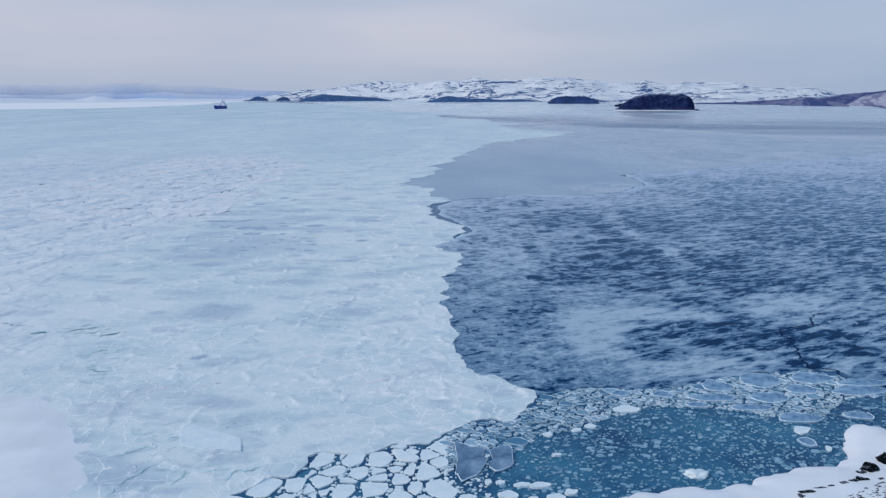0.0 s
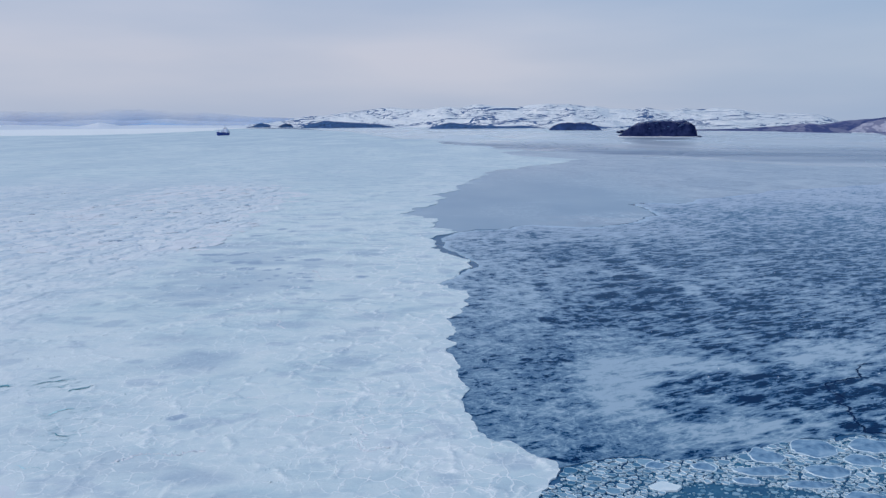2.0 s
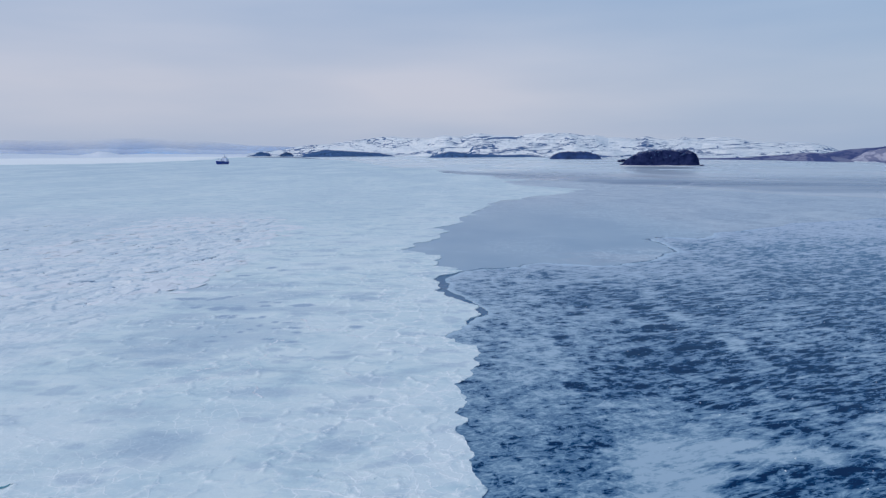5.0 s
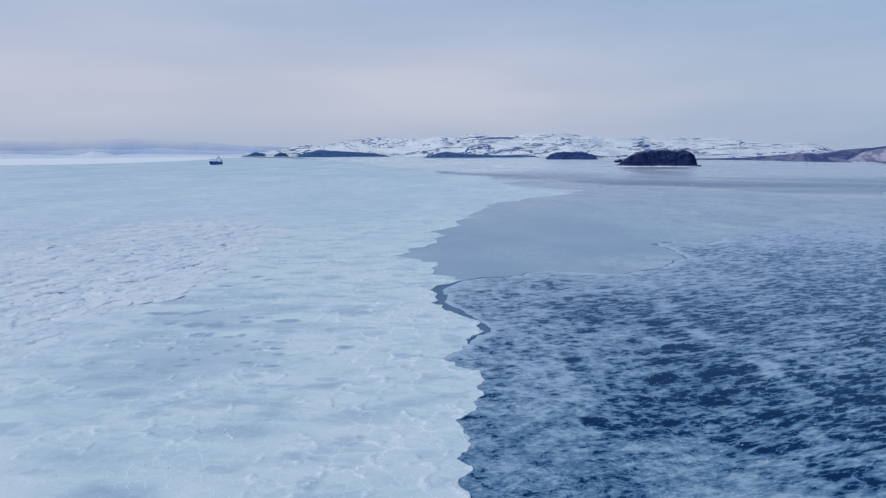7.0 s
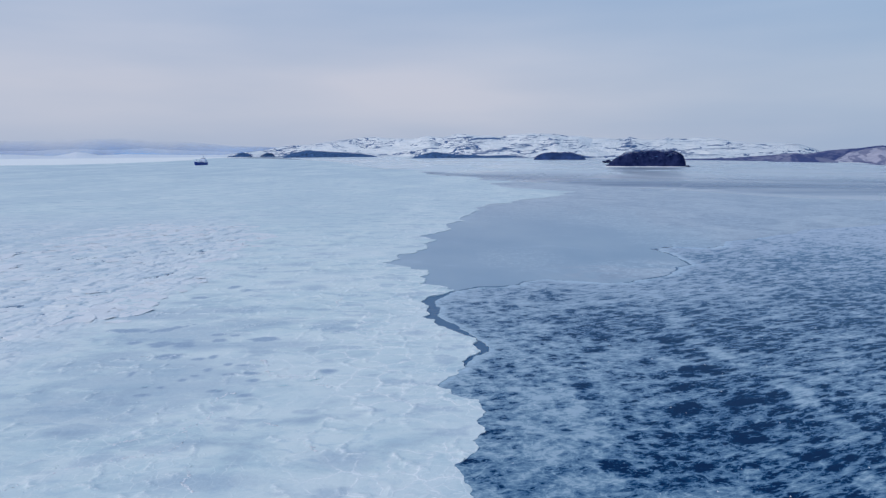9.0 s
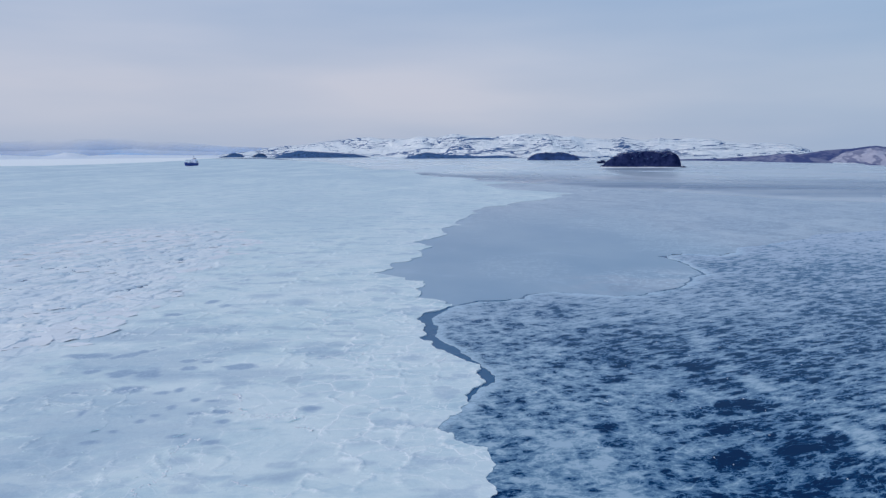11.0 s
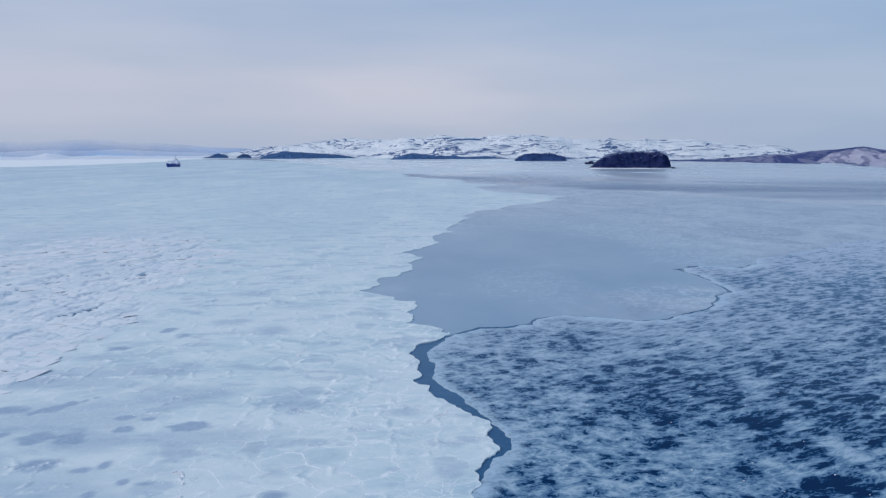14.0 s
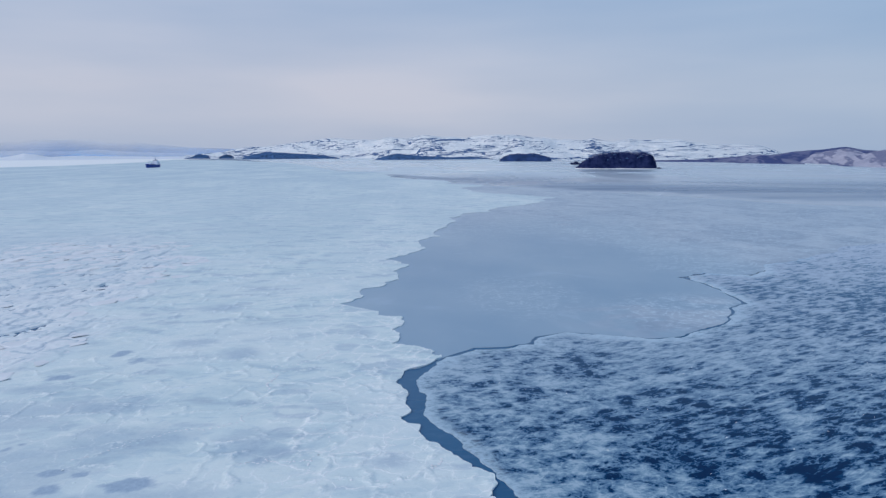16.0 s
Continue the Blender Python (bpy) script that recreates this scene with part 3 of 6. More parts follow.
EDGE_MID = [(-0.7, 147.8), (1.9, 151.4), (1.9, 153), (2.8, 155.1), (2.5, 157.4), (4, 160.2), (6.2, 162.7), (5.5, 165.5), (5.9, 168.9), (5.1, 171.7), (3.1, 174.3), (0.8, 179),
            (-1.2, 183.5), (-1, 185), (-3.4, 186.9), (-2.1, 189.4), (-2.7, 193), (-2.3, 197), (-3.3, 200), (-3, 203.8), (-0.9, 207.6), (2, 210.6), (3.8, 213.1),
            (2.2, 217.5), (-0.4, 220.2), (-4.3, 221.6), (-2.5, 225.8), (-4.3, 231.2), (-1.9, 238.4), (-2.3, 242.4), (-8.1, 248.1)]
EDGE_FAR = [(-15.5, 255.3), (-10.9, 261.7), (-11.6, 269.8), (-5.9, 280.2), (-2.2, 289.8), (-3.7, 297.2), (1.9, 306.5), (-6.1, 318.3), (1.1, 327.1), (8.4, 342.3), (6.2, 361.1),
            (16.2, 377.4), (14.2, 393.7), (26.6, 432.7), (26, 456), (52, 486), (81, 537), (115, 597), (76, 652), (62, 723), (53, 837), (38, 947), (6, 1074), (-90, 1363)]
edge = np.concatenate([rough_line(EDGE_FRONT + EDGE_NEAR + EDGE_MID, 0.5, 0.12, 3), rough_line(EDGE_FAR, 1.0, 0.10, 4)])
white_outline = np.concatenate([edge, np.array([(-300, 2300), (-700, 3300), (-1500, 4300), (-3400, 3000), (-3400, 44), (-90, 44)], float)])

RUBBLE_SIDE = ([70, 90, 112, 131, 153, 196, 213, 251, 305, 325, 367, 400], [-54, -53, -66, -61, -62, -57, -60, -62, -63, -65, -86, -92])
# grey wet patches on the pack, sharp-edged and soft: centre, half width and depth
WET = [(-29.9, 82, 1, 0.9), (-38.4, 171.6, 1.1, 1.3), (-30.8, 171.7, 2.6, 1.3), (-36.8, 174.5, 0.8, 0.6), (-39.7, 175.2, 1.3, 1.0), (-52.2, 177.3, 0.9, 0.855), (-51.1, 178.4, 1.25, 1.1875), (-50.0, 179.6, 1.3, 1.235), (-48.8, 180.7, 1.05, 0.9975), (-47.7, 181.9, 0.8, 0.76), (-46.6, 183.0, 0.55, 0.5225), (-53.2, 207.7, 2.1, 1.3),
       (-44.8, 215.4, 0.9, 1.6), (-48.7, 219.9, 1.1, 1.7)]
GREY = [(-23.5, 68.8, 3.1, 1.6), (-27.9, 79.9, 1.8, 0.9), (-13.1, 100.5, 3.2, 2.7), (-33.1, 100.9, 4.6, 4.5), (-26.2, 118.3, 6.4, 1.9), (-12.2, 122.9, 3.8, 3), (-29.4, 127.3, 2.5, 1.4), (-44.1, 132, 4, 2.8),
        (-48.3, 139, 8, 4.5), (-29, 138.2, 1.4, 1.2), (-40.8, 143.9, 1.9, 1.4), (-57.5, 157.2, 3.5, 2.3), (-51.8, 162.9, 4.6, 2.5), (-4.8, 174.8, 2.5, 2), (-18.7, 175.8, 1.3, 1.4), (-16.7, 178.4, 3.1, 1.8),
        (-21, 181, 3.6, 4), (-44.5, 194.7, 9.6, 3), (-54.7, 202.8, 4.8, 2), (-28.8, 217.9, 3, 4), (-39, 225.6, 3.9, 3), (-9.8, 229.6, 2.6, 3.7), (-39.5, 254, 4.8, 4.5), (-42, 168, 7, 4)]
BROAD = [(-48, 176, 13, 8), (-36, 183, 9, 5), (-57, 192, 10, 6), (-46, 140, 12, 8), (-52, 158, 9, 6), (-30, 168, 8, 4), (-44, 152, 14, 10), (-36, 146, 10, 6)]
BLOT = [(-47.8, 169.2, 2, 2), (-44, 161.8, 1.8, 1.7), (-43.6, 168.9, 2.1, 3), (-38.7, 160.2, 1.2, 0.7), (-36.7, 161.3, 0.6, 1), (-33.3, 157.3, 0.6, 0.8), (-30.7, 156.6, 1, 0.5), (-35.6, 154.4, 0.7, 1.1), (-36.6, 151.8, 0.8, 0.7), (-32, 152.2, 1.2, 0.8), (-28.6, 152.6, 1.1, 0.7), (-27.7, 149.2, 0.9, 0.8), (-37.8, 150, 0.6, 0.8), (-42, 147.1, 0.8, 0.5), (-39.7, 146.8, 1, 0.8), (-40.9, 143.7, 1.2, 0.7), (-31.6, 144.9, 1.4, 0.6), (-27.3, 143, 1.3, 0.8), (-46.2, 152.9, 0.7, 1.5), (-50.8, 160.5, 0.5, 0.6), (-57.6, 178.8, 3.6, 1.5), (-52.9, 170.5, 1.2, 1), (-17.4, 153, 1.2, 1.1)]


def rubble_field(x, y):
    """Where the pack is broken into rubble (0 to 1): a broad field in the west."""
    side = np.interp(y, *RUBBLE_SIDE)
    d = side - x + 22 * (fbm(x / 16, y / 16, 3, 41) - 0.5)
    return smooth(-6, 12, d) * (0.62 + 0.38 * smooth(150, 200, y)) * smooth(460, 330, y)


def white_fields(x, y, edge):
    wx, wy = x + 1.6 * (fbm(x / 3, y / 3, 3, 2) - 0.5) * 2, y + 1.6 * (fbm(x / 3, y / 3, 3, 7) - 0.5) * 2
    big, who = cells(wx, wy, 5.2, 3)
    by_edge = smooth(-30, -10, x) * smooth(235, 195, y)
    r1 = smooth(0.40, 0.08, big) * smooth(0.52 - 0.16 * by_edge, 0.66 - 0.14 * by_edge, fbm(x / 6, y / 6, 3, 21)) * smooth(0.3, 0.5, fbm(x / 1.3, y / 1.3, 2, 29))
    plates = np.clip(smooth(0.45, 0.62, fbm(x / 14, y / 14, 3, 37)) * 0.45 + smooth(-26, -8, x) * smooth(0.32, 0.5, fbm(x / 11, y / 11, 2, 38)), 0, 1)
    close = 0.9 * smooth(34, 6, np.abs(x - 4) + 0.35 * np.abs(y - 70)) + 0.6 * smooth(14, 2, np.abs(x - 1)) * smooth(0.4, 0.6, fbm(x / 10, y / 10, 2, 44))
    shards = np.clip(close + 0.45 * smooth(0.52, 0.68, fbm(x / 18, y / 18, 3, 33)) + 0.6 * smooth(60, 54, y) + 0.4 * smooth(-20, -34, x) * smooth(130, 90, y), 0, 1)
    rub = rubble_field(x, y)
    sm, w3 = cells(1.25 * wx - 0.28 * wy, wy * 0.62, 4.6, 55)
    gap = smooth(0.34, 0.08, sm) * smooth(0.38, 0.55, fbm(x / 5, y / 5, 2, 66))
    z = 0.05 * fbm(x / 4, y / 4, 3, 5) + 0.20 * r1 * (0.4 + 0.6 * fbm(x, y, 2, 8)) + 0.05 * who - 0.04 * edge
    z = z + rub * (0.55 * (w3 - 0.35) + 0.2 * (fbm(x / 0.9, y / 0.9, 2, 77) - 0.5) - 0.10 * gap)
    melt_and_shade = smooth(0.64, 0.76, fbm(x / 6, y / 3.6, 4, 91)) * 0.4 * (1 - rub)
    for cx, cy, rx, ry in GREY:
        d = np.hypot((x - cx) / rx, (y - cy) / ry) + 0.9 * (fbm(x / 3.0, y / 2.2, 3, 51) - 0.5)
        melt_and_shade = np.maximum(melt_and_shade, 0.48 * smooth(1.5, 0.3, d))
    for cx, cy, rx, ry in BROAD:
        d = np.hypot((x - cx) / rx, (y - cy) / ry) + 1.2 * (fbm(x / 5.0, y / 3.0, 3, 53) - 0.5)
        melt_and_shade = np.maximum(melt_and_shade, 0.40 * smooth(1.4, 0.4, d))
    for cx, cy, rx, ry in BLOT:
        d = np.hypot((x - cx) / rx, (y - cy) / ry) + 1.0 * (fbm(x / 2.0, y / 1.4, 3, 57) - 0.5)
        melt_and_shade = np.maximum(melt_and_shade, 0.92 * smooth(1.5, 0.5, d))
    for cx, cy, rx, ry in WET:
        d = np.hypot((x - cx) / rx, (y - cy - 0.15 * (x - cx)) / ry) + 1.6 * (fbm(x / 1.6, y / 1.4, 3, 51) - 0.5)
        melt_and_shade = np.maximum(melt_and_shade, 0.88 * smooth(1.35, 0.65, d))
    # shade between rubble slabs is painted in with the wet patches' mask
    melt_and_shade = np.maximum(melt_and_shade, rub * gap * 0.40)
    vein = smooth(0.93, 0.99, 1 - np.abs(2 * fbm(x / 4, y / 1.6, 3, 72) - 1))
    band = smooth(3.2, 1.2, np.abs(y - 92 - 0.08 * (x + 52))) * smooth(-44, -47, x) + 0.7 * smooth(7, 3, np.hypot(x + 40.5, (y - 81) * 0.7)) + 0.5 * smooth(8, 4, np.abs(y - 59)) * smooth(-16, -20, x) * smooth(-34, -28, x)
    return z, {"ridge": np.clip(np.maximum(r1, edge * 0.7) * (1 - 0.6 * rub), 0, 1), "plates": plates * (1 - 0.5 * rub), "shards": shards, "melt_and_shade": melt_and_shade, "rubble": rub, "wet": np.clip(0.55 * vein * band, 0, 1), "far": 0.7 * smooth(190, 420, y - 0.4 * (x + 60)) + 0.5 * smooth(500, 1300, y)}


xs = np.concatenate([-spaced(75, 3400, 0.33, 0.02, 62)[::-1], np.arange(-74.7, 11, 0.33), np.arange(11.3, 118, 1.0)])
ys = spaced(44.5, 4300, 0.33, 0.0045, 130)
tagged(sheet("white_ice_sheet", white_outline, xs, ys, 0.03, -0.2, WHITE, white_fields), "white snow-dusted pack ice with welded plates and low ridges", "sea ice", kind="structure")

# grey frosted ice east of the lead
NILAS_EDGE = [(9.0, 70), (8.6, 71.5), (5, 74.5), (1, 77.5), (-0.5, 82), (-1.5, 88), (-1, 94), (-2.2, 102), (-3, 108), (-2.3, 116), (-2.5, 121), (-1, 125), (0.6, 130), (1, 137),
              (-2, 143), (-1.4, 147), (1.4, 151.5), (3.4, 156), (5, 160.5), (7.4, 163.5), (7, 168), (6, 170.2), (4.8, 174.3), (3.5, 178.9), (1.8, 182.4), (0.1, 186.1),
              (-0.5, 188), (-0.2, 192), (0.3, 195.2), (-0.8, 199.6), (-0.1, 203.8), (1.8, 207.8), (4.4, 213.1), (9.9, 217.1), (15.8, 217.2), (20, 219), (21.6, 223.2)]
NILAS_POND = [(27.3, 226.7), (31.1, 225.1), (36.6, 222.9), (40.9, 220.6), (46.6, 220.7), (52.3, 225.3), (59.6, 230.2), (65, 237.9), (67, 242.9), (72.4, 246.2), (73.2, 254),
              (74, 263.9), (73.3, 279.6), (80.4, 284), (90.6, 279.3), (97.9, 285.7), (104, 297), (122, 306), (150, 330), (190, 345), (240, 380), (330, 400), (430, 420)]
NILAS_FRONT = [(420, 90), (120, 80), (60, 70), (48, 72.8), (45.8, 76.9), (42.6, 77), (38.9, 76.2), (33.5, 75.5), (30.4, 74.4), (26, 72.4), (21.4, 71.8), (17.3, 72.6), (13.4, 71.9)]
nilas_outline = np.concatenate([rough_line(NILAS_EDGE, 0.6, 0.08, 8), rough_line(NILAS_POND, 0.8, 0.07, 9), rough_line(NILAS_FRONT, 0.8, 0.12, 10)])

# bare dark patches in the frost: centre and half sizes
BARE_SOUTH = [(42.8, 78.7, 3.6, 1.5), (52, 82.3, 2.2, 2.3), (34.1, 86.5, 3.3, 1), (42.4, 88.6, 1.2, 1.6), (51.8, 89.2, 1.5, 2.6), (44.7, 89.7, 2.8, 1.9),
              (39.7, 93.9, 3.6, 1.5), (42.1, 99.8, 1.6, 2.2), (15.8, 100.7, 1, 1.8), (35.2, 101.3, 1.6, 1.2), (40.4, 104.2, 1.2, 1.5), (38, 105.4, 2.1, 1.2),
              (15.6, 111.4, 1.6, 1.2), (72, 111.8, 2.3, 2.7), (20.5, 115.8, 2.8, 2.2), (25.3, 119.8, 2.4, 1.4), (16.5, 120.3, 1.7, 2.1), (33.8, 126.8, 2.5, 2.1)]
BARE_MIDDLE = [(52.1, 128.2, 2.3, 3.7), (52.1, 132, 0.9, 3.2), (22.2, 133.2, 1.4, 1.2), (29.2, 135.7, 3.2, 2.3), (38.1, 138.2, 3.4, 1.9), (18.8, 141.5, 1.8, 2.4),
               (51.8, 142.2, 1.3, 2.3), (33.1, 144.5, 3.3, 2), (18.9, 144.8, 2.5, 2), (57.2, 149.3, 0.9, 1.8), (53, 150, 1.4, 1.5), (36.9, 151.6, 3.9, 1.6),
               (9.5, 151.7, 1.4, 1.3), (40.9, 152, 4.7, 2.4), (31.3, 156.2, 2.1, 1.8), (24.1, 163.5, 2.9, 3.8), (38.2, 167.9, 2.4, 2.2), (32.7, 168.7, 2.1, 1.3)]
BARE_NORTH = [(27.2, 169.2, 2.4, 1.7), (18.2, 169.7, 1.6, 1.5), (23.2, 171.9, 1.7, 1.9), (16.8, 173.9, 0.9, 1.1), (12.5, 178.4, 1.8, 1.2), (22.9, 183, 1.9, 2.5),
              (35.2, 189.3, 2.2, 2), (26.8, 190.1, 1.8, 2), (32.2, 193.3, 3.5, 3.1), (37.3, 195.3, 4, 3.2), (14.8, 196.1, 1.6, 1.8), (8.9, 199.1, 2, 1.8),
              (24.7, 202.8, 3.2, 3.7), (37.7, 203.3, 3, 3.5), (25.4, 206.8, 2.7, 6), (35.6, 209, 2.2, 2.1), (29.3, 212.2, 2, 2.2), (41.1, 215.7, 1.9, 2.4)]
# frost cover by plan, thicker and thinner: centre, radii, turn in degrees, more or less frost
THICK = [(21, 95, 5.5, 7, 0, 0.36), (20, 87, 4.5, 4, 0, 0.26), (29, 98.5, 9, 2.4, -6, 0.32), (27, 79, 7, 3, 0, 0.26), (54, 105, 7, 3.6, 8, 0.34), (6, 92, 7, 18, 0, 0.1),
         (46, 99.5, 8, 2.4, 10, 0.2), (10, 128, 7, 14, 0, 0.08), (16, 150, 14, 40, 0, 0.07), (8, 205, 9, 8, 0, 0.1), (38, 200, 18, 14, 0, 0.07)]
THIN = [(37, 90, 7, 4.5, 10, -0.24), (49, 86, 7, 6, 0, -0.26), (29, 124, 10, 9, 20, -0.2), (36, 119, 9, 9, 0, -0.26), (41, 131, 7, 12, 10, -0.24), (53, 120, 9, 11, 0, -0.22),
        (51, 172, 9, 10, 10, -0.26), (56, 190, 10, 12, 0, -0.1), (41, 147, 10, 8, 25, -0.22), (14, 106, 5, 7, 0, -0.12), (31, 177, 10, 11, 0, -0.2),
        (62, 128, 10, 12, 0, -0.1), (39, 176, 16, 12, 0, -0.06), (47, 185, 9, 9, 0, -0.12), (45, 160, 9, 12, 0, -0.12), (64, 160, 14, 16, 0, -0.08)]


def nilas_fields(x, y, edge):
    d = 0.5 + 0.30 * (fbm(x / 14, y / 12, 3, 61) - 0.5) + 0.06 * smooth(185, 270, y) - 0.12 * smooth(55, 85, x) * smooth(300, 250, y)
    for cx, cy, rx, ry, turn, amount in THICK + THIN:
        c, s = math.cos(radians(turn)), math.sin(radians(turn))
        u, v = ((x - cx) * c + (y - cy) * s) / rx, ((y - cy) * c - (x - cx) * s) / ry
        d = d + amount * np.exp(-(u * u + v * v) ** 1.6 * 0.8) * (0.35 + 1.2 * fbm(x / 3.2, y / 2.4, 3, 71))
    # an old frosted track runs north through the dark ice
    mid = np.interp(y, [105, 115, 130, 143, 155, 175, 190], [38.5, 40, 44.8, 47, 44, 43.3, 47]) + 2.0 * (fbm(x / 9, y / 9, 2, 73) - 0.5)
    d = d + 0.26 * smooth(3.4, 0.6, np.abs(x - mid)) * smooth(104, 114, y) * smooth(196, 176, y) * (0.5 + fbm(x / 3, y / 5, 2, 75))
    bare = np.full(x.shape, -1.0)
    sway, heave = 1.8 * (fbm(x / 2.6, y / 2.6, 3, 81) - 0.5), 1.8 * (fbm(x / 2.6, y / 2.6, 3, 83) - 0.5)
    for cx, cy, rx, ry in BARE_SOUTH + BARE_MIDDLE + BARE_NORTH:
        near = (np.abs(x - cx) < 2.2 * rx) & (np.abs(y - cy) < 2.2 * ry)
        u, v = x[near] - cx + sway[near] * rx, y[near] - cy + heave[near] * ry
        bare[near] = np.maximum(bare[near], 1 - np.hypot(u / rx, (v - 0.25 * u) / ry))
    z = 0.03 * fbm(x / 3, y / 3, 2, 4)
    gap = np.full(x.shape, 9.0)
    by_pond = (x > 4) & (x < 125) & (y > 205) & (y < 320)
    at = np.stack([x[by_pond], y[by_pond]], 1)
    gap[by_pond] = np.linalg.norm(at - nearest(at, np.concatenate([rough_line(NILAS_EDGE[-6:] + NILAS_POND[:19], 0.8, 0.07, 9), [(500, 330), (500, -50), (-150, -50), (-150, 203)]])), axis=1)
    by_lead = (x < 16) & (y > 140) & (y < 222)
    at = np.stack([x[by_lead], y[by_lead]], 1)
    gap[by_lead] = np.minimum(gap[by_lead], 1.5 * np.linalg.norm(at - nearest(at, np.array(NILAS_EDGE + [(200, 223.2), (200, 60)], float)), axis=1))
    rim = smooth(4.0, 0.4, gap + 2.0 * (fbm(x / 3, y / 3, 2, 15) - 0.4)) * 0.9
    lie = smooth(20, 40, x + 14 * (fbm(x / 20, y / 20, 2, 19) - 0.5)) * 0.95 + 0.6 * smooth(205, 250, y) + 0.8 * smooth(112, 96, y) * smooth(14, 24, x)
    finer = smooth(17, 9, x - np.interp(y, [70, 80, 150], [10, 2, 2]) + 5 * (fbm(x / 5, y / 5, 2, 14) - 0.5)) * smooth(135, 105, y)
    return z, {"frost": np.clip(d, 0.35, 0.84), "bare": bare, "rim": rim, "streak": np.clip(lie, 0, 1), "finer": finer,
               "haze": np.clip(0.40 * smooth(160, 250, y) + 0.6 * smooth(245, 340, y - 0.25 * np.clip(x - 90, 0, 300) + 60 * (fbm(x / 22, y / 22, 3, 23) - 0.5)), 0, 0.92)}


xs = np.concatenate([np.arange(-2, 75, 0.4), spaced(75.4, 430, 0.4, 0.03, 64)])
ys = spaced(69, 645, 0.4, 0.005, 150)
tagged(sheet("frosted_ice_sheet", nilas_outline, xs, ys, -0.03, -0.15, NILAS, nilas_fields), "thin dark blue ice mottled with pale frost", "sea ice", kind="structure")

# the pond of smooth young ice between the pack and the frosted sheet; a thin dark crack runs along its rim
POND = [(5.5, 214.5), (9.5, 218.2), (15.6, 218.3), (19.6, 220), (21.2, 224.2), (27, 227.8), (31.3, 226.2), (36.8, 223.9), (41, 221.7), (46.2, 221.9), (51.6, 226.3), (59, 231.1), (64, 238.6), (65.7, 243.8),
        (70.6, 247.2), (72, 254), (72.6, 263.9), (70.6, 279.8), (79.8, 285.4), (90, 281), (97, 286.4), (106, 294), (122, 301), (150, 322), (190, 335), (240, 368), (330, 385), (440, 400), (700, 420), (1500, 400), (1500, 425),
        (700, 572), (405, 700), (345, 800), (230, 930), (110, 975), (30, 1110), (-60, 1390), (-20, 700), (-40, 300), (-22, 215), (1.5, 211.5)]


def pond_lace(x, y):
    """Where thin lacy frost lies on the young ice: by the eastern rim, across the middle, and thick beyond the pond."""
    east = smooth(24, 8, np.hypot((x - 60) * 0.9, y - 240))
    middle = 0.5 * smooth(20, 8, np.hypot(x - 26, (y - 262) * 0.6))
    out = 0.9 * smooth(62, 84, x + 16 * (fbm(x / 14, y / 14, 2, 31) - 0.5)) * smooth(276, 290, y)
    return np.clip(np.maximum(np.maximum(east, middle), out) + 0.7 * smooth(330, 420, y), 0, 1)


STREAKS = [(81, 458, 5, 5), (82, 446, 5, 4), (79, 433, 6, 5), (74, 415, 5, 4)]
pond_line = rough_line(POND + POND[:1], 0.8, 0.05, 19)[:-1]
for k, p in enumerate(pond_line):
    gap = nilas_outline - p
    near = int(np.argmin((gap ** 2).sum(1)))
    if p[0] > 24 and (gap[near] ** 2).sum() < 6.0:
        pond_line[k] = p + gap[near] * 0.58
# frosted holds real wisps of frost plus haze painted in with distance
tagged(sheet("young_ice_pond", pond_line, np.concatenate([np.arange(-62, 160, 1.3), spaced(160.5, 1500, 1.3, 0.02, 100)]), spaced(209, 1392, 0.8, 0.01, 215), -0.08, -0.13, YOUNG,
             lambda x, y, e: (np.zeros(x.shape), {"frosted": np.clip(0.95 * np.maximum(smooth(300, 560, y + 110 * (fbm(x / 40, y / 60, 3, 36) - 0.5)), smooth(78, 116, x + 26 * (fbm(x / 18, y / 26, 3, 39) - 0.5)) * smooth(268, 292, y)) + 0.9 * smooth(0.46, 0.58, fbm(x / 8, y / 7, 4, 37)) * smooth(26, 10, np.hypot((x - 56) * 0.8, y - 236)) + sum(1.6 * smooth(1.3, 0.4, ((x - cx) / rx) ** 2 + ((y - cy) / ry) ** 2 + 0.8 * (fbm(x / 3, y / 5, 2, 9) - 0.5)) for cx, cy, rx, ry in STREAKS), 0, 1), "lace": pond_lace(x, y)})),
       "smooth grey young ice on a sheltered pond", "sea ice", kind="structure")

# ---- far ice beyond the dark band, and the snowy ice off the western shore ----
def flat_fields(x, y, edge):
    z = 0.02 * fbm(x / 20, y / 20, 2, 3)
    return z, {"ridge": np.zeros(x.shape), "melt_and_shade": 0.25 * smooth(0.45, 0.7, fbm(x / 300, y / 60, 4, 27))}


